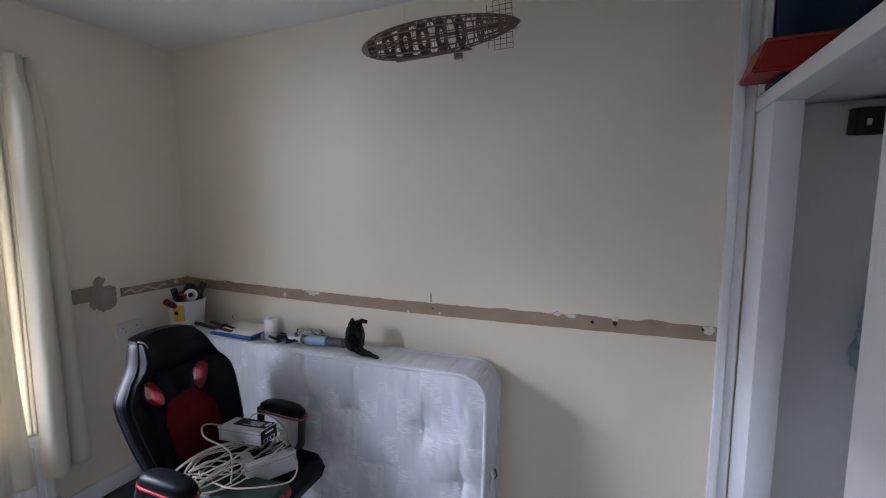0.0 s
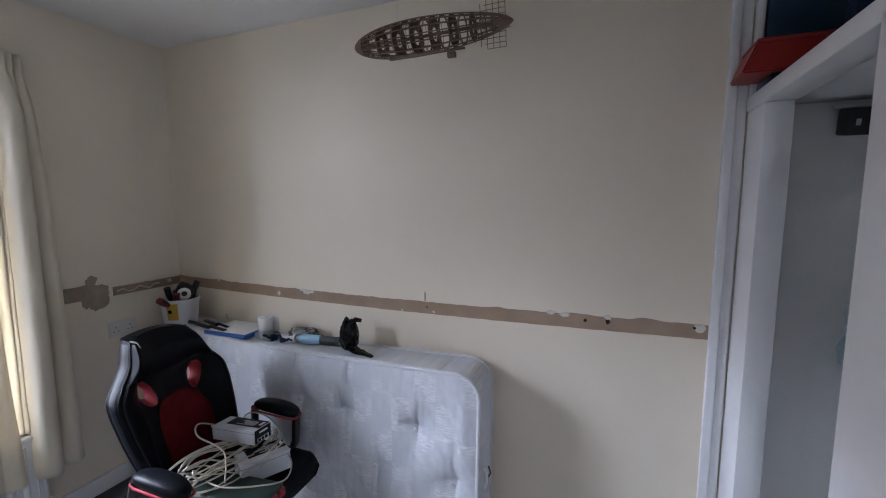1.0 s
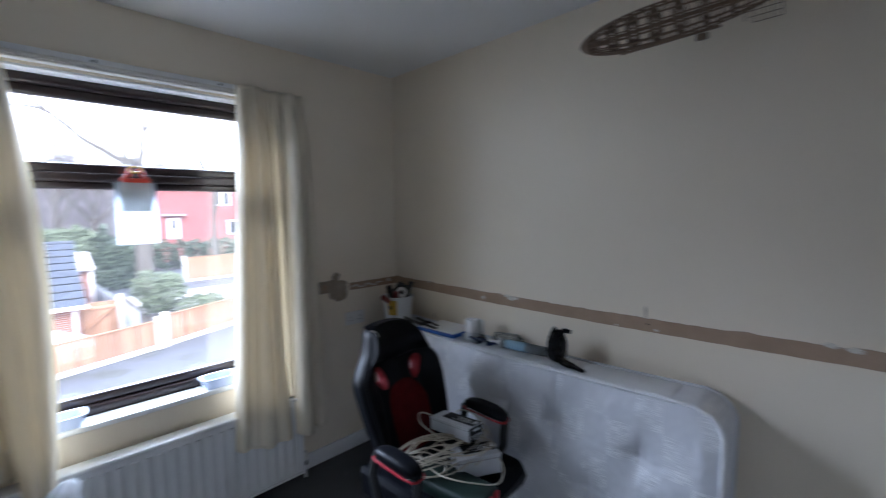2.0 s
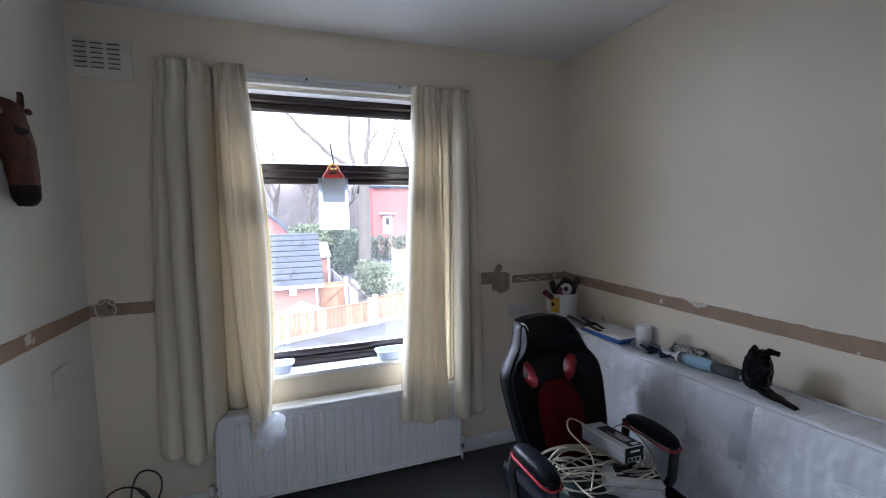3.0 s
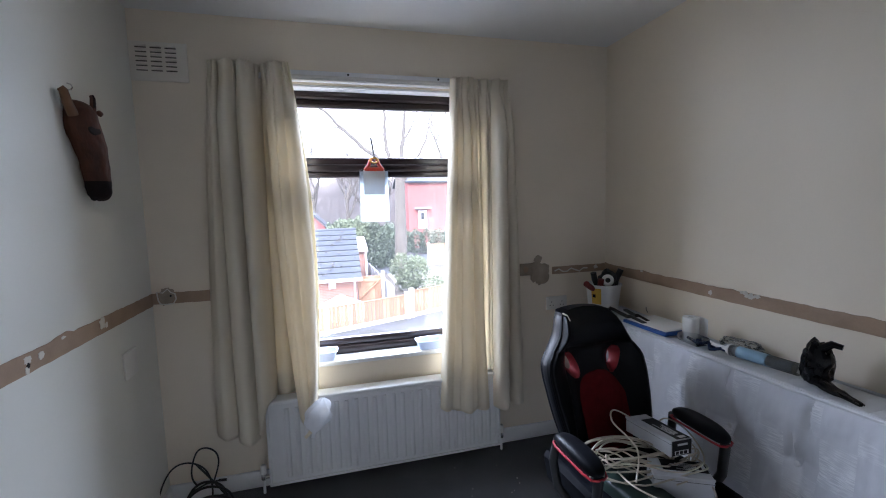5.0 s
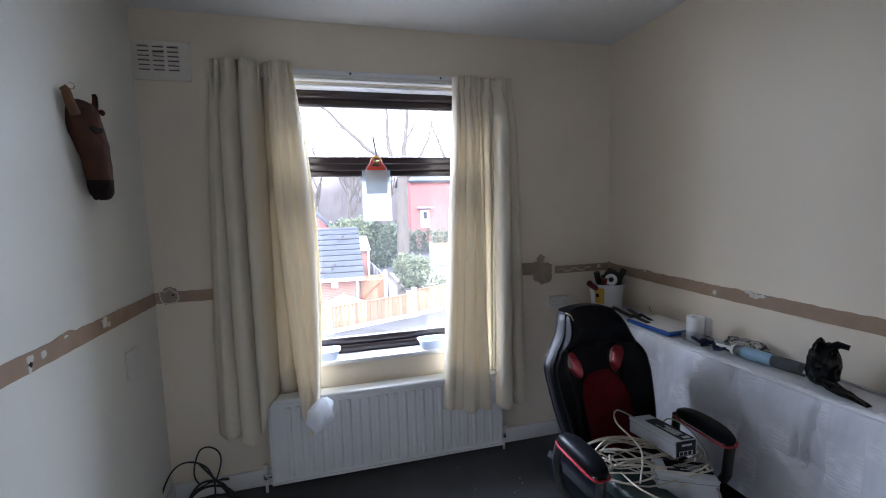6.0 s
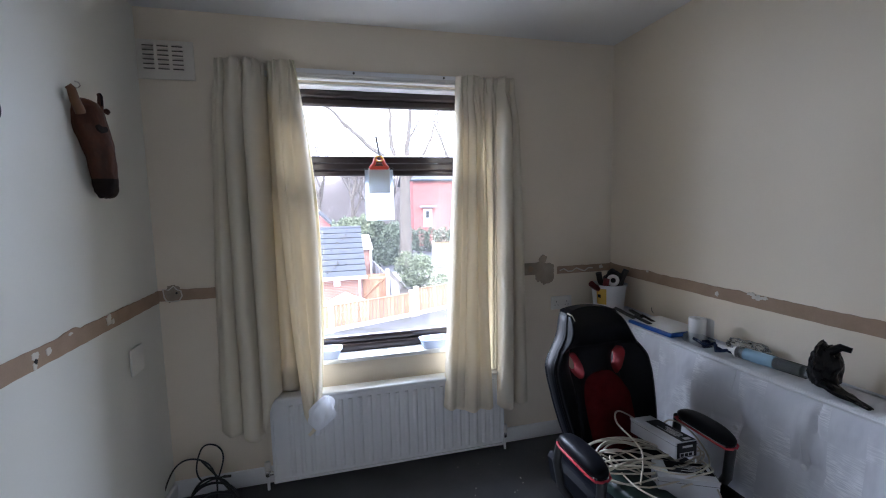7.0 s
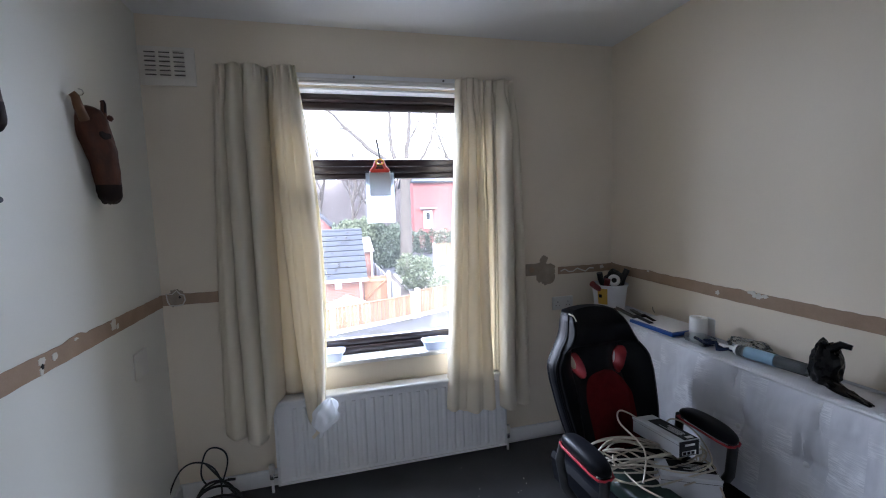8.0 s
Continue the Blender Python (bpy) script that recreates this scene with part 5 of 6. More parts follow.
# ---- carved masks on the side wall ----
def carved_mask():
    bm = B()
    prof = ((1.00, 0.030, -0.005), (0.93, 0.052, -0.004), (0.86, 0.066, -0.002), (0.72, 0.075, 0.0), (0.56, 0.066, 0.010), (0.42, 0.054, 0.016), (0.28, 0.050, 0.020), (0.14, 0.052, 0.025), (0.05, 0.046, 0.028), (0.0, 0.024, 0.030))
    zs, ws, cs = ([p[k] for p in prof] for k in range(3))

    def f(u, v):
        w, c, z = spline(ws, v), spline(cs, v), spline(zs, v)
        a = math.pi * u
        deep = (0.050 + 0.030 * math.sin(math.pi * min(1, v * 1.1))) * (1 + 0.25 * max(0, v - 0.75) * 4 * 0.4) * math.sqrt(max(0.05, 1 - max(0, (v - 0.86) / 0.14) ** 2)) * math.sqrt(max(0.08, 1 - max(0, (0.12 - v) / 0.12) ** 2))
        groove = 0.014 * math.exp(-((u - 0.5) / 0.04) ** 2) * max(0, (v - 0.88) / 0.12)
        return Vector((0.004 + deep * math.sin(a) ** 0.8 - groove, c * 1.7 + 0.72 * w * -math.cos(a), 0.36 * z + 0.003 * wob(u * 6, v * 14))) + Vector((0.0035 * wob(u * 9, v * 17, 4.0), 0.003 * wob(u * 7, v * 15, 1.0), 0))

    sheet(bm, 28, 44, f)
    n0 = len(bm.faces)
    for y, tilt, r in ((-0.043, -0.75, 0.017), (0.032, 0.05, 0.011)):
        tube(bm, [(0.038, y, 0.30), (0.042, y + tilt * 0.03, 0.34), (0.044, y + tilt * 0.045, 0.375), (0.040, y + tilt * 0.055, 0.384)], r, 12, False, 0.7)
    # brow knob, and a raised dark disc painted as the shade of a bored eye
    turned(bm, ((0.012, 0), (0.010, 0.010), (0.003, 0.014)), (0, 0, 0), 14, pose(0.045, 0.052, 0.322, 0, 60))
    turned(bm, ((0.021, 0), (0.018, 0.005), (0.004, 0.007)), (0, 0, 0), 18, pose(0.076, -0.006, 0.250, 0, 80) @ Matrix.Diagonal((0.85, 1.2, 1, 1)))
    bm.faces.ensure_lookup_table()
    for i, fc in enumerate(bm.faces):
        c = fc.calc_center_median()
        if i >= n0:
            fc.material_index = 1 if (abs(c.y) < 0.05 and c.z < 0.29) or (c.y > 0.03 and c.z > 0.34) else (2 if c.z > 0.30 and c.y < 0 else 0)
        elif c.z < 0.072 + 0.012 * wob(c.y * 40, c.z * 30, 2.0):
            fc.material_index = 1
    return bm


mk = part("carved_mask", carved_mask(), (CARVED, DARKWOOD, OCHREWOOD), None, "", True, pose(W + 0.012, -0.550, 1.576, 0, 0, -20))
tagged(mk, "carved red-brown wooden long-nosed mask hung on the wall", "mask", "masks on the side wall")
copy_thing(mk, pose(W + 0.012, -1.122, 1.745, 3, 0, -20))
hk = thing("picture_hook", "small metal hook above the mask", "hook", pose(W, -0.555, 1.985))
part("hook", tube(B(), [(0, 0, 0.012), (0.012, 0, 0.008), (0.016, 0, -0.002), (0.010, 0, -0.010), (0, 0, -0.012)], 0.0025, 6), CHROME, hk)
br = thing("metal_bracket", "grey metal bracket with a bolt on the wall", "bracket", pose(W, -1.075, 1.545))
part("bracket_plate", box(B(), (0, -0.05, 0), (0.012, 0.04, 0.075), 0.003), TOOLSTEEL, br)
part("pin", tube(B(), [(0.012, 0.025, 0.07), (0.012, 0.022, 0.115)], 0.003, 6), TOOLSTEEL, br)
part("bolt", turned(B(), ((0.009, 0), (0.009, 0.012), (0.006, 0.016)), (0, 0, 0), 10, pose(0.012, 0.035, 0.035, 0, 90)), TOOLSTEEL, br)

# ---- loose black cable on the floor by the corner ----
bc = thing("black_cable", "loose black cable in loops on the carpet", "cable", pose(-0.030, 0.0, 0.004))


def loop3(cx, cz, rx, rz, y, a0, a1, lean_y=0.05, n=40):
    out = []
    for i in range(n + 1):
        a = a0 + (a1 - a0) * i / n
        z = max(0.006, cz + rz * math.sin(a))
        out.append((cx + rx * math.cos(a) + 0.006 * math.sin(3 * a), y - lean_y * max(0, 0.2 - z) / 0.2 + 0.01 * math.sin(2 * a), z))
    return out


for args, r in (((-2.505, 0.05, 0.125, 0.20, -0.10, -0.4, 3.6), 0.0042), ((-2.415, 0.205, 0.062, 0.105, -0.09, -0.9, 4.1), 0.0042), ((-2.40, 0.00, 0.125, 0.125, -0.12, -0.2, 3.4), 0.006),
                ((-2.385, -0.02, 0.130, 0.110, -0.14, -0.2, 3.4), 0.006), ((-2.41, 0.02, 0.10, 0.125, -0.11, 0.2, 2.9), 0.006)):
    part("cable", tube(B(), loop3(*args), r, 8), BLACKPLASTIC, bc)
part("cable", tube(B(), [(-2.455, -0.085, 0.225), (-2.41, -0.09, 0.165), (-2.36, -0.10, 0.10), (-2.31, -0.11, 0.03), (-2.29, -0.14, 0.006), (-2.36, -0.3, 0.006), (-2.5, -0.45, 0.006)], 0.005, 8), BLACKPLASTIC, bc)
part("cable", tube(B(), [(-2.52, -0.11, 0.03), (-2.47, -0.11, 0.10), (-2.41, -0.108, 0.126), (-2.35, -0.105, 0.132)], 0.0042, 8), BLACKPLASTIC, bc)
part("plug_end", tube(B(), [(-2.352, -0.105, 0.132), (-2.315, -0.105, 0.128)], 0.007, 8), BLACKPLASTIC, bc)

# crumbs on the carpet
cr2 = B()
rnd = random.Random(8)
for i in range(40):
    x, y, s = rnd.uniform(-1.15, -0.5), rnd.uniform(-0.9, -0.15), rnd.uniform(0.001, 0.003)
    box(cr2, (x, y, 0), (x + s * 1.6, y + s, s))
tagged(part("crumbs", cr2, FILLER, None, "", False), "small pale crumbs scattered on the dark carpet", "debris", "", "stuff")

# ---- on the window board and the window ----
def tub(m, label):
    t = thing("plastic_tub", label, "tub", m, "tubs on the window board")
    bm = B()
    lay = ((0.070, 0.042, 0.0), (0.083, 0.052, 0.048), (0.089, 0.058, 0.050), (0.089, 0.058, 0.054), (0.080, 0.049, 0.053), (0.066, 0.038, 0.004))
    rows = []
    for a, b2, z in lay:
        rows.append([bm.verts.new((a * math.copysign(abs(math.cos(k * math.pi / 16)) ** 0.45, math.cos(k * math.pi / 16)), b2 * math.copysign(abs(math.sin(k * math.pi / 16)) ** 0.45, math.sin(k * math.pi / 16)), z)) for k in range(32)])
    for A, C in zip(rows, rows[1:]):
        for k in range(32):
            bm.faces.new((A[k], A[(k + 1) % 32], C[(k + 1) % 32], C[k]))
    bm.faces.new(rows[0][::-1])
    bm.faces.new(rows[-1])
    part("tub_body", bm, TUBPLASTIC, t)
    return t


TUBPLASTIC = cloth("frosted_plastic", (0.55, 0.60, 0.70), 0.22, 0.25)
tub(pose(-1.205, 0.022, WZ0 + 0.0285, 0, 0, 2), "frosted plastic food tub standing on the window board")
tub(pose(-1.835, 0.018, WZ0 + 0.0285, 0, 0, -3), "frosted plastic food tub half behind the curtain")
tg = thing("hanging_card", "white card in a clear sleeve hung from a red clip", "card", pose(-1.494, FY - 0.050, 0))
part("card", box(B(), (-0.082, 0.004, 1.445), (0.080, 0.007, 1.735), 0.001), CARD, tg)
part("sleeve", box(B(), (-0.088, -0.002, 1.575), (0.086, 0.002, 1.745), 0.001), CLEARPLASTIC, tg)
part("inner_card", box(B(), (-0.062, -0.0095, 1.600), (0.060, -0.0075, 1.742), 0.001), CARD, tg)
cp = part("clip", box(B(), (-0.055, -0.016, 1.735), (0.055, 0.012, 1.755), 0.006), ORANGE, tg, "orange-red spring clip")
part("clip_jaw", tube(B(), [(-0.052, -0.004, 1.742), (-0.030, -0.008, 1.768), (-0.018, -0.010, 1.800)], 0.010, 8), ORANGE, cp)
part("clip_jaw", tube(B(), [(0.052, -0.004, 1.742), (0.030, -0.008, 1.768), (0.018, -0.010, 1.800)], 0.010, 8), ORANGE, cp)
part("spring", tube(B(), [(0.022 * math.cos(a), -0.018, 1.795 + 0.014 * math.sin(a)) for a in [k * math.pi / 8 for k in range(16)]], 0.005, 6, True), YELLOW, cp)
part("hanger", tube(B(), [(0.005, -0.012, 1.80), (-0.003, -0.006, 1.86), (-0.012, 0.0, 1.925)], 0.006, 8), TOOLSTEEL, tg, "dark metal hanger rod")

# ---- outside: yard, fence, garage, trees and houses ----
G = -2.9
gr = structure("ground", box(B(), (-1500, -1500, G - 1), (1500, 1500, G)), GROUND, "wet grey yard and open ground", "ground")
structure("ground_concrete", box(B(), (1.9, 16.6, G), (14, 26, G + 0.05), 0.02), CONCRETE, "pale concrete drive behind the fence", "drive")
structure("ground_soil", box(B(), (0.55, 16.0, G), (1.9, 27, G + 0.04), 0.02), SOIL, "dark soil bed beside the drive", "soil")


def fence(name, a, b, height, label, seed):
    f = thing(name, label, "fence")
    a, b = Vector(a), Vector(b)
    d = (b - a).normalized()
    n = Vector((d.y, -d.x, 0))
    L = (b - a).length
    rot = Matrix((( d.x, -d.y, 0, 0), (d.y, d.x, 0, 0), (0, 0, 1, 0), (0, 0, 0, 1)))
    bays = max(1, round(L / 3.2))
    pm = None
    rn = random.Random(seed)
    for i in range(bays + 1):
        p = a + d * (L * i / bays)
        part("post", box(B(), (-0.09, -0.13, 0), (0.09, 0.02, height + 0.16), 0.015), POST, f, "", True, Matrix.Translation(p) @ rot)
    count = int(L / 0.155)
    board = None
    for i in range(count):
        p = a + d * (L * (i + 0.5) / count)
        m = Matrix.Translation(p + Vector((0, 0, 0.02 + rn.uniform(-0.01, 0.01)))) @ rot @ pose(0, 0, 0, 0, 0, rn.uniform(-3, 3))
        if board is None:
            board = part("board", box(B(), (-0.070, -0.012, 0.15), (0.070, 0.012, height), 0.006, 1), FENCEWOOD, f, "", False, m)
            pm = board.data
        else:
            o = new("board", pm)
            o.parent, o.matrix_basis = f, m
    part("gravel_board", box(B(), (0, -0.03, 0), (L, 0.03, 0.16), 0.01), POST, f, "", True, Matrix.Translation(a) @ rot)
    part("capping", box(B(), (0, -0.04, height), (L, 0.04, height + 0.05), 0.01), FENCEWOOD, f, "", True, Matrix.Translation(a) @ rot)
    return f


fence("garden_fence", (-5.2, 11.7, G), (1.1, 14.2, G), 0.94, "new orange-brown close-board fence with concrete posts", 3)
fence("garden_fence", (1.3, 14.3, G), (11.0, 19.0, G), 1.06, "longer close-board fence beyond the yard", 5)
fence("garden_fence", (5.6, 29.5, G), (13.0, 29.5, G), 1.6, "distant orange fence before the hedge", 6)

# garage with slate courses
ga = thing("garage", "brick garage with a blue-grey slate roof", "garage")
part("wall", box(B(), (-6.0, 17.6, G), (-0.62, 22.8, -1.52)), BRICK, ga, "orange-red brick walls", False)
nrow = 9
for i in range(nrow):
    y0, z0 = 17.25 + 2.95 * i / nrow, -1.60 + 2.10 * i / nrow
    m = Matrix.Translation((0, y0, z0)) @ pose(0, 0, 0, math.degrees(math.atan2(2.10, 2.95)))
    part("slate_course", box(B(), (-6.2, 0, 0.0), (-0.43, 0.325, 0.05), 0.006), SLATE, ga, "", True, m)
    part("course_lip", box(B(), (-6.2, -0.012, -0.022), (-0.43, 0.0, 0.048)), SLATE, ga, "", False, m)
part("roof_back", box(B(), (-6.2, 0, 0), (-0.43, 3.3, 0.05), 0.005), SLATE, ga, "", True, Matrix.Translation((0, 20.2, 0.50)) @ pose(0, 0, 0, -38))
# dark sheet added under the courses to draw the shade lines between them
part("course_gap_shade", box(B(), (-6.2, 0.0, -0.03), (-0.43, 3.6, 0.0)), DARKHOLE, ga, "", False, Matrix.Translation((0, 17.25, -1.60)) @ pose(0, 0, 0, math.degrees(math.atan2(2.10, 2.95))))
part("ridge_tile", tube(B(), [(-6.2, 20.22, 0.52), (-0.43, 20.22, 0.52)], 0.09, 10), SLATE, ga)
gb2 = B()
vs4 = [gb2.verts.new(p) for p in ((-0.64, 17.6, -1.52), (-0.64, 22.8, -1.52), (-0.64, 20.2, 0.47), (-0.70, 17.6, -1.52), (-0.70, 22.8, -1.52), (-0.70, 20.2, 0.47))]
for f4 in ((0, 1, 2), (5, 4, 3), (0, 3, 4, 1), (1, 4, 5, 2), (2, 5, 3, 0)):
    gb2.faces.new([vs4[k] for k in f4])
part("gable", gb2, BRICK, ga, "", False)
part("gutter", box(B(), (-6.2, 17.12, -1.72), (-0.40, 17.28, -1.58), 0.03), WHITEPAINT, ga, "white gutter")
part("downpipe", tube(B(), [(-0.75, 17.5, -1.66), (-0.75, 17.52, G)], 0.05, 10), WHITEPAINT, ga)
part("wall_box", box(B(), (-1.92, 17.46, -2.05), (-1.62, 17.6, -1.72), 0.02), WHITEPAINT, ga, "white box on the wall")

rnl = random.Random(21)
fl = B()
slope = math.atan2(2.10, 2.95)
for i in range(150):
    x, d, r = rnl.uniform(-4.2, -0.5), rnl.uniform(0.05, 3.5), rnl.uniform(0.015, 0.045)
    p = Vector((x, 17.25 + d * math.cos(slope) - 0.05, -1.60 + d * math.sin(slope) + 0.075))
    box(fl, (-r, -r * 0.7, 0), (r, r * 0.7, r * 0.5), 0, 1, Matrix.Translation(p) @ pose(0, 0, 0, math.degrees(slope), 0, rnl.uniform(0, 180)))
part("moss_tuft", fl, SOIL, ga, "dark tufts of moss on the slates", False)

gt = thing("garden_gate", "brown boarded garden gate with a diagonal brace", "gate")
for i in range(7):
    part("board", box(B(), (-0.58 + 0.155 * i, 17.75, G + 0.05), (-0.43 + 0.155 * i, 17.79, G + 1.28 + 0.02 * (i % 2)), 0.004, 1), FENCEWOOD, gt, "", False)
part("brace", tube(B(), [(-0.55, 17.72, G + 0.2), (0.48, 17.72, G + 1.1)], 0.05, 4), FENCEWOOD, gt)
part("rail", box(B(), (-0.58, 17.70, G + 1.02), (0.50, 17.75, G + 1.14), 0.01), FENCEWOOD, gt)
part("gate_post", box(B(), (0.52, 17.65, G), (0.68, 17.81, G + 1.5), 0.02), POST, gt)
wl2 = thing("side_wall", "pale grey boundary boards running up the garden", "fence")
for i in range(8):
    part("panel", box(B(), (0.78 - 0.05 * i, 15.6 + 1.5 * i, G), (0.84 - 0.05 * i, 17.06 + 1.5 * i, G + 1.05), 0.01), GREYFENCE, wl2)
tarp = thing("tarpaulin_cover", "white tarpaulin cover peaked over a low frame", "cover", pose(-1.45, 15.6, G))
tb = B()
n4 = 24
ap = tb.verts.new((0, 0, 0.92))
rings4 = [[tb.verts.new((r * 1.05 * math.copysign(abs(math.cos(k * 2 * math.pi / n4)) ** 0.5, math.cos(k * 2 * math.pi / n4)), r * 0.9 * math.copysign(abs(math.sin(k * 2 * math.pi / n4)) ** 0.5, math.sin(k * 2 * math.pi / n4)), z)) for k in range(n4)] for r, z in ((0.35, 0.72), (0.7, 0.54), (1.0, 0.38), (1.02, 0.0))]
for k in range(n4):
    tb.faces.new((ap, rings4[0][k], rings4[0][(k + 1) % n4]))
    for A, C in zip(rings4, rings4[1:]):
        tb.faces.new((A[k], A[(k + 1) % n4], C[(k + 1) % n4], C[k]))
part("cover", tb, TARP, tarp)
sh = thing("lean_to", "small lean-to with a pale sloping roof behind the garage", "shed")
part("roof", box(B(), (-0.9, 0, 0), (0.95, 2.8, 0.07), 0.01), CONCRETE, sh, "pale sheet roof", True, Matrix.Translation((-0.55, 22.9, -0.95)) @ pose(0, 0, 0, 14))
part("wall", box(B(), (-1.3, 23.1, G), (0.25, 25.2, -0.92)), BRICK, sh, "", False)
part("post", box(B(), (0.2, 22.98, G), (0.32, 23.1, -0.95), 0.01), WHITEPAINT, sh)


# ---- houses ----
def house(name, x0, x1, y, depth, eaves, ridge, label, gable_front, windows, material, door_at=None):
    h = thing(name, label, "house")
    part("wall", box(B(), (x0, y, G), (x1, y + depth, eaves)), material, h, "red brick walls", False)
    bm = B()
    if gable_front:
        xm = (x0 + x1) / 2
        P = [(x0 - 0.4, eaves - 0.25), (xm, ridge), (x1 + 0.4, eaves - 0.25)]
        for (xa, za), (xb, zb) in (P[0:2], P[1:3]):
            v = [bm.verts.new(p) for p in ((xa, y - 0.35, za), (xb, y - 0.35, zb), (xb, y + depth, zb), (xa, y + depth, za), (xa, y - 0.35, za + 0.2), (xb, y - 0.35, zb + 0.2), (xb, y + depth, zb + 0.2), (xa, y + depth, za + 0.2))]
            for f in ((0, 1, 2, 3), (7, 6, 5, 4), (0, 4, 5, 1), (1, 5, 6, 2), (2, 6, 7, 3), (3, 7, 4, 0)):
                bm.faces.new([v[k] for k in f])
        part("roof", bm, SLATE, h, "dark slate roof", False)
        gb = B()
        v = [gb.verts.new(p) for p in ((x0, y, eaves), (x1, y, eaves), (xm, y, ridge - 0.1), (x0, y + 0.3, eaves), (x1, y + 0.3, eaves), (xm, y + 0.3, ridge - 0.1))]
        for f in ((0, 1, 2), (5, 4, 3), (0, 3, 4, 1), (1, 4, 5, 2), (2, 5, 3, 0)):
            gb.faces.new([v[k] for k in f])
        part("gable", gb, material, h, "", False)
    else:
        for sgn, ya in ((1, y - 0.4), (-1, y + depth + 0.4)):
            part("roof_slope", box(B(), (x0 - 0.4, 0, 0), (x1 + 0.4, math.hypot(depth / 2 + 0.4, ridge - eaves + 0.3), 0.2)), SLATE, h, "dark slate roof", False,
                 Matrix.Translation((0, ya, eaves - 0.3)) @ (pose(0, 0, 0, math.degrees(math.atan2(ridge - eaves + 0.3, depth / 2 + 0.4))) if sgn > 0 else pose(0, 0, 0, 180 - math.degrees(math.atan2(ridge - eaves + 0.3, depth / 2 + 0.4)))))
    for wx, wz, ww, wh in windows:
        w = part("window", box(B(), (wx - ww / 2, y - 0.08, wz - wh / 2), (wx + ww / 2, y + 0.02, wz + wh / 2), 0.02), WHITEPAINT, h, "white framed window")
        for k in (-1, 1):
            part("pane", box(B(), (wx + k * ww / 4 - ww * 0.19, y - 0.10, wz - wh * 0.41), (wx + k * ww / 4 + ww * 0.19, y - 0.081, wz + wh * 0.41)), DARKGLASS, w, "", False)
    if door_at:
        dd = part("door", box(B(), (door_at - 0.5, y - 0.09, door_at * 0 + HDOOR), (door_at + 0.5, y + 0.02, HDOOR + 2.05), 0.02), WHITEPAINT, h, "white door")
        part("pane", box(B(), (door_at - 0.22, y - 0.11, HDOOR + 1.0), (door_at + 0.22, y - 0.091, HDOOR + 1.8)), DARKGLASS, dd, "", False)
        part("porch_canopy", box(B(), (door_at - 0.9, y - 0.7, HDOOR + 2.2), (door_at + 0.9, y, HDOOR + 2.4), 0.03), GREYFENCE, h)
    return h


DARKGLASS = mat("dark_window_glass", (0.03, 0.035, 0.04), 0.1, 0, 0.1)
HDOOR = -0.75
house("brick_house", 7.0, 22.0, 45, 9, 4.7, 6.4, "large red brick house behind the hedge", False, ((13.0, 3.2, 1.8, 1.5), (18.0, 3.2, 1.8, 1.5), (14.5, 0.2, 2.0, 1.5)), REDBRICK, 8.6)
house("brick_house", -11.5, -2.0, 40, 9, -0.2, 4.6, "red brick house with a gable beyond the garage", True, ((-5.5, 0.6, 1.4, 1.2),), REDBRICK)


# ---- planting ----
def leaf_mass(name, parent, blobs, count, size, material, seed):
    """Many small leaves spread over uneven clumps: one mesh."""
    rn = np.random.RandomState(seed)
    per = count // len(blobs)
    co, faces = [], []
    k = 0
    for (cx, cy, cz, rx, ry, rz) in blobs:
        d = rn.normal(size=(per, 3))
        d /= np.linalg.norm(d, axis=1)[:, None]
        rad = rn.uniform(0.45, 1.0, per) ** 0.5 * (1 + 0.18 * np.sin(d[:, 0] * 7 + seed) * np.cos(d[:, 2] * 6 + cx))
        p = np.stack([cx + d[:, 0] * rx * rad, cy + d[:, 1] * ry * rad, cz + d[:, 2] * rz * rad], 1)
        a = rn.normal(size=(per, 3))
        a /= np.linalg.norm(a, axis=1)[:, None]
        b = np.cross(a, rn.normal(size=(per, 3)))
        b /= np.linalg.norm(b, axis=1)[:, None]
        s = size * rn.uniform(0.6, 1.3, per)[:, None]
        quad = np.stack([p - a * s, p + b * s * 0.45, p + a * s, p - b * s * 0.45], 1)
        co.append(quad.reshape(-1, 3))
        idx = np.arange(per * 4).reshape(-1, 4) + k
        faces.append(idx)
        k += per * 4
    me = bpy.data.meshes.new(name)
    me.from_pydata(np.concatenate(co).tolist(), [], np.concatenate(faces).tolist())
    me.materials.append(material)
    ob = new(name, me)
    if parent:
        ob.parent = parent
    return ob


def shrub(name, label, blobs, count, size, material, seed, stems):
    s = thing(name, label, "shrub")
    leaf_mass("foliage", s, blobs, count, size, material, seed)
    bm = B()
    for x, y, top in stems:
        tube(bm, [(x, y, G), (x + 0.05, y, G + (top - G) * 0.6), (x + 0.12, y, top)], 0.05, 6, False, 0.4)
    part("stems", bm, BARK, s)
    return s


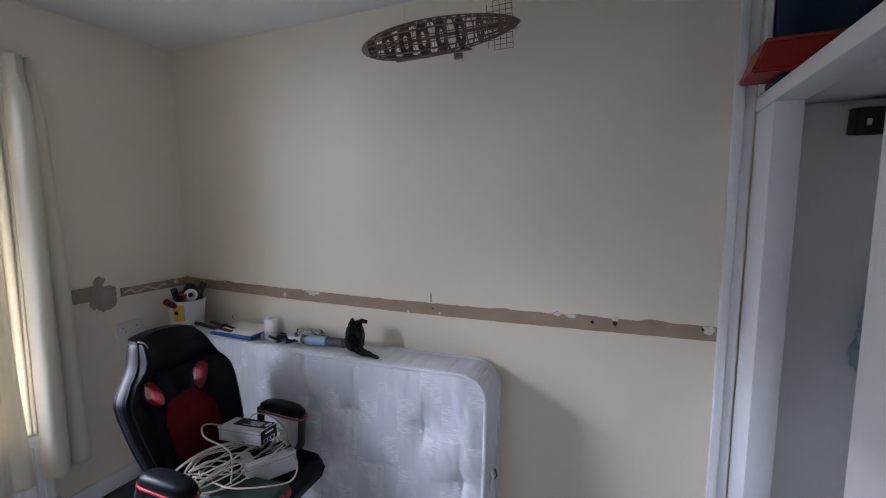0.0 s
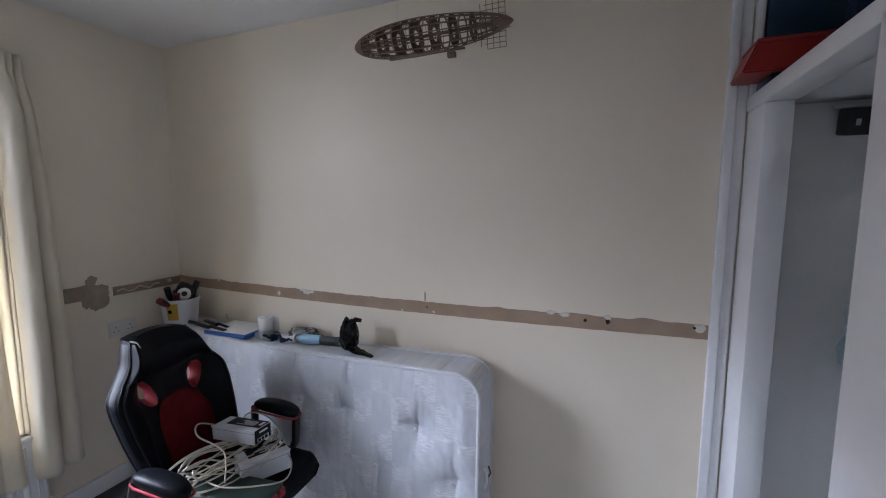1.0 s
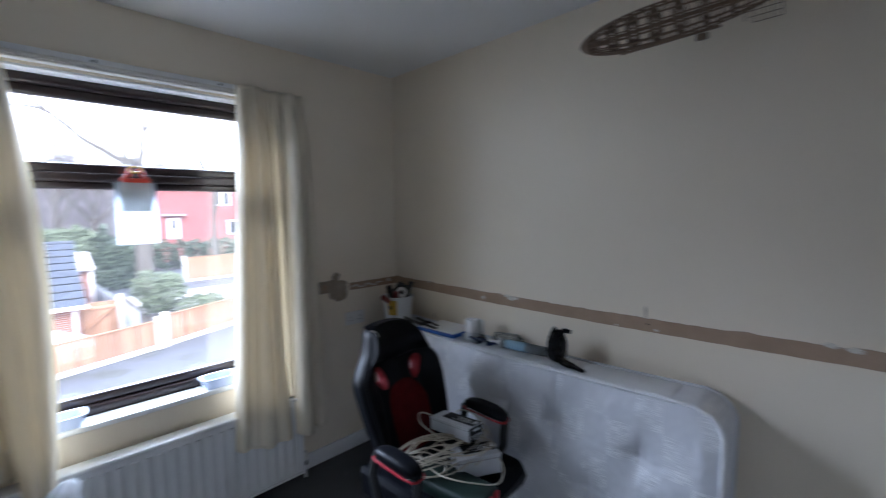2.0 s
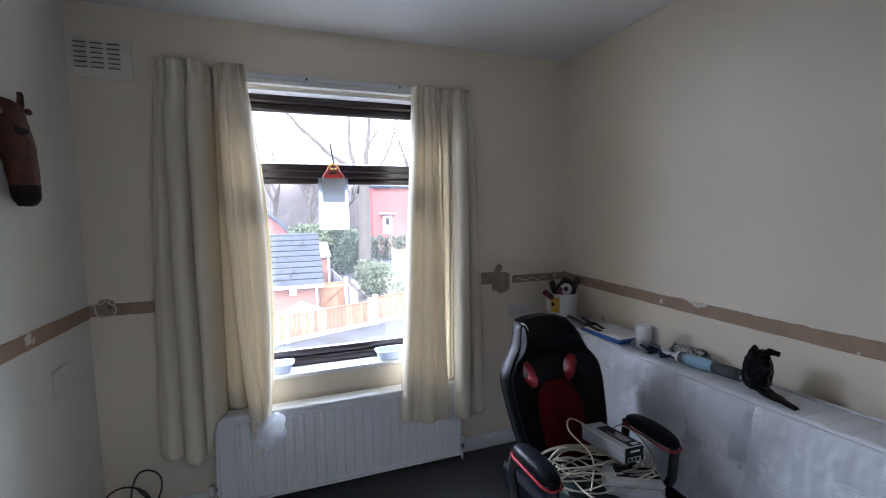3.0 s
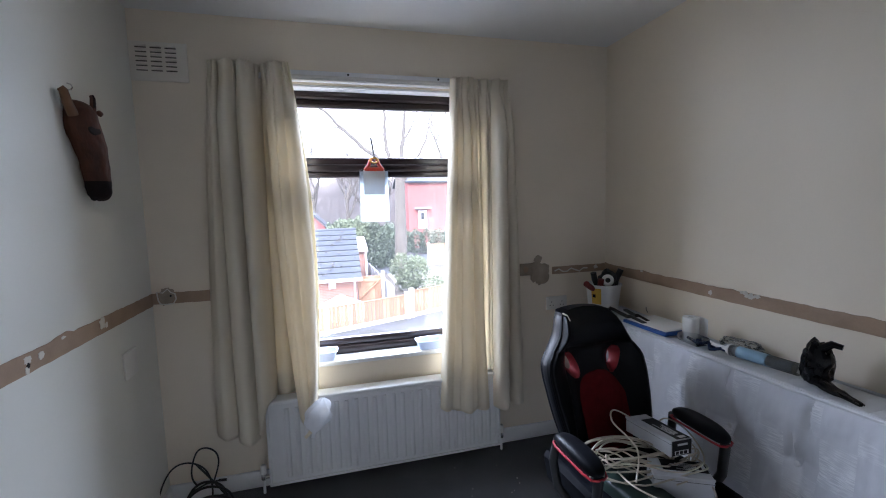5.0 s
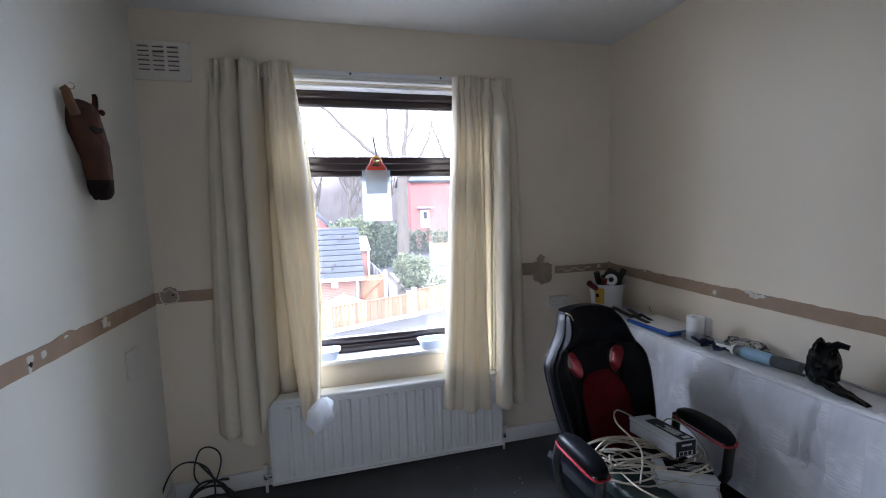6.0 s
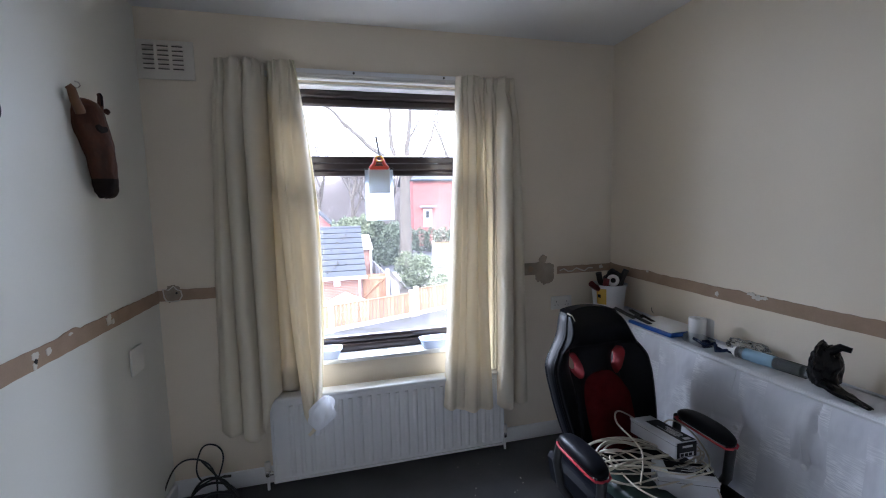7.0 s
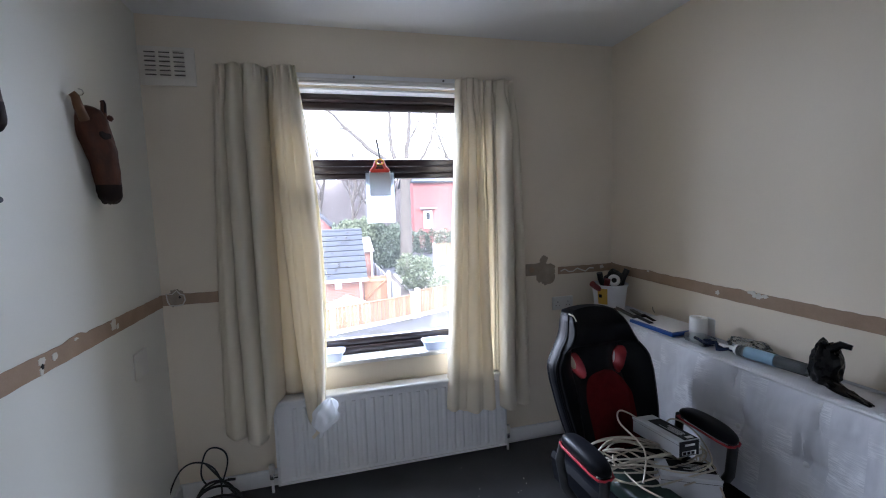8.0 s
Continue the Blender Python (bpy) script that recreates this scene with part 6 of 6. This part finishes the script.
shrub("garden_shrub", "bushy green shrub beside the drive", [(2.0, 20.2, -1.6, 0.75, 0.7, 0.75), (2.6, 19.6, -1.9, 0.75, 0.7, 0.85), (2.2, 19.8, -2.3, 0.7, 0.6, 0.55), (2.75, 20.2, -1.45, 0.5, 0.5, 0.4)], 5200, 0.085, LEAF, 3, ((2.2, 20, -1.5), (2.6, 19.8, -1.6)))
shrub("garden_shrub", "low light green shrub behind the fence", [(3.5, 18.6, -2.4, 0.7, 0.5, 0.45), (4.2, 19.0, -2.45, 0.6, 0.5, 0.4)], 2200, 0.08, LEAF, 5, ((3.6, 18.7, -2.3),))
hd = leaf_mass("hedge", None, [(-1.6 + 0.62 * i, 30 + 0.5 * math.sin(i * 2.1), -1.2 + 0.25 * math.sin(i * 1.7), 0.75, 0.8, 1.85 + 0.15 * math.sin(i * 2.9)) for i in range(8)], 12000, 0.15, HEDGELEAF, 7)
tagged(hd, "tall dark evergreen hedge at the end of the garden", "hedge", "", "stuff")
hd = leaf_mass("hedge", None, [(4.2 + 1.1 * i, 38, -1.7, 0.9, 0.7, 1.25) for i in range(14)], 12000, 0.14, HEDGELEAF, 9)
tagged(hd, "long clipped hedge before the brick house", "hedge", "", "stuff")
shrub("evergreen_bush", "round pale green bush by the garage", [(-0.9, 29, -0.4, 1.3, 1.0, 1.3), (0.1, 29, 0.0, 1.0, 1.0, 1.0)], 6000, 0.13, LEAF, 12, ((-0.5, 29, -0.3),))


def bare_tree(name, at, height, r, seed, label, depth=5, lean_to=(0, 0)):
    t = thing(name, label, "tree", Matrix.Translation(at))
    rn = random.Random(seed)
    trunk, limbs = B(), B()

    def grow(p, d, length, rad, level):
        pts = [p]
        q = p.copy()
        dd = d.copy()
        for i in range(5):
            dd = (dd + Vector((rn.uniform(-1, 1), rn.uniform(-1, 1), rn.uniform(-0.3, 0.7))) * (0.05 if level == 0 else 0.17)).normalized()
            q = q + dd * (length / 5)
            pts.append(q.copy())
        tube(trunk if level == 0 else limbs, pts, rad, 10 if level == 0 else max(3, 7 - level), False, 0.62)
        if level >= depth:
            return
        for k in range(3 if level else 5):
            s = pts[rn.choice((3, 4, 5, 5))] if level else pts[rn.choice((3, 4, 5))]
            side = Vector((rn.uniform(-1, 1), rn.uniform(-1, 1), rn.uniform(0.1, 0.9))).normalized()
            grow(s, (dd * 0.75 + side * 0.75).normalized(), length * rn.uniform(0.55, 0.8), rad * rn.uniform(0.42, 0.6), level + 1)

    grow(Vector((0, 0, 0)), Vector((lean_to[0], lean_to[1], 1)).normalized(), height * 0.45, r, 0)
    part("trunk", trunk, BARK, t)
    part("crown", limbs, BARK, t, "bare winter branches")
    return t



# the large tree: a leaning trunk that forks, with one long limb over the garden
ot = thing("bare_tree", "large bare deciduous tree with a forked grey trunk", "tree", Matrix.Translation((3.1, 27.5, G)))
part("trunk", tube(B(), [(-0.05, 0, 0), (0.0, 0, 1.2), (0.05, 0, 3.2), (0.10, 0, 5.6), (0.12, 0, 7.2)], 0.50, 14, False, 0.62), BARK, ot)
rnl = random.Random(3)
for ctrl, r in (([(0.05, 0, 6.4), (-0.7, 0.1, 7.6), (-2.1, 0.2, 8.5), (-3.0, 0.2, 9.35), (-4.0, 0.3, 10.3), (-4.8, 0.3, 11.1), (-5.6, 0.3, 11.5)], 0.19),
                ([(-3.4, 0.2, 9.8), (-4.1, 0.1, 10.0), (-4.8, 0.0, 10.0)], 0.07),
                ([(0.0, 0, 7.0), (-0.6, 0.2, 8.2), (-0.8, 0.2, 9.6), (-0.75, 0.2, 11.0), (-0.9, 0.2, 12.6)], 0.20),
                ([(0.15, 0, 7.0), (0.3, -0.1, 8.4), (0.5, -0.1, 9.8), (0.65, -0.1, 11.4), (0.7, 0, 13.2)], 0.22),
                ([(0.4, -0.1, 9.2), (1.0, -0.2, 10.0), (1.5, -0.2, 11.3)], 0.10), ([(0.1, 0, 6.0), (1.1, 0.2, 7.4), (2.2, 0.4, 9.4), (2.6, 0.4, 11.2)], 0.14)):
    pts = strand(ctrl, 18)
    limb = part("limb", tube(B(), [p + Vector((rnl.uniform(-0.04, 0.04), 0, rnl.uniform(-0.04, 0.04))) for p in pts], r, 8, False, 0.35), BARK, ot)
    tw = B()
    for p in pts[4::2]:
        d = Vector((rnl.uniform(-1, 1), rnl.uniform(-0.5, 0.5), rnl.uniform(0.0, 1))).normalized()
        ln = rnl.uniform(0.5, 1.3)
        tube(tw, [p, p + d * ln * 0.5, p + d * ln + Vector((rnl.uniform(-0.2, 0.2), 0, 0.15))], 0.022, 4, False, 0.4)
    part("twigs", tw, BARK, limb)
bare_tree("bare_tree", (9.5, 36, G), 15, 0.24, 33, "tall bare tree before the brick house", 3)
bare_tree("bare_tree", (-3.5, 50, G), 13, 0.30, 5, "bare tree in the far hedgerow", 5)
bare_tree("bare_tree", (0.5, 52, G), 12, 0.28, 8, "thin bare tree in the far hedgerow", 5)
bare_tree("bare_tree", (3.5, 55, G), 13, 0.30, 15, "bare tree behind the hedge", 5)
# far thicket of twigs
rn = np.random.RandomState(6)
n5 = 34000
px, py = rn.uniform(-16, 16, n5), rn.uniform(58, 66, n5)
pz = G + rn.uniform(0, 1, n5) ** 0.8 * (9.0 + 1.5 * np.sin(px * 0.7))
ln, tx = rn.uniform(0.5, 1.6, n5), rn.uniform(-0.5, 0.5, n5)
quad = np.stack([np.stack([px - 0.03, py, pz], 1), np.stack([px + 0.03, py, pz], 1), np.stack([px + tx + 0.016, py, pz + ln], 1), np.stack([px + tx - 0.016, py, pz + ln], 1)], 1).reshape(-1, 3)
me = bpy.data.meshes.new("far_thicket")
me.from_pydata(quad.tolist(), [], np.arange(n5 * 4).reshape(-1, 4).tolist())
me.materials.append(TWIG)
tagged(new("far_thicket", me), "grey-brown thicket of bare winter branches", "trees", "", "stuff")
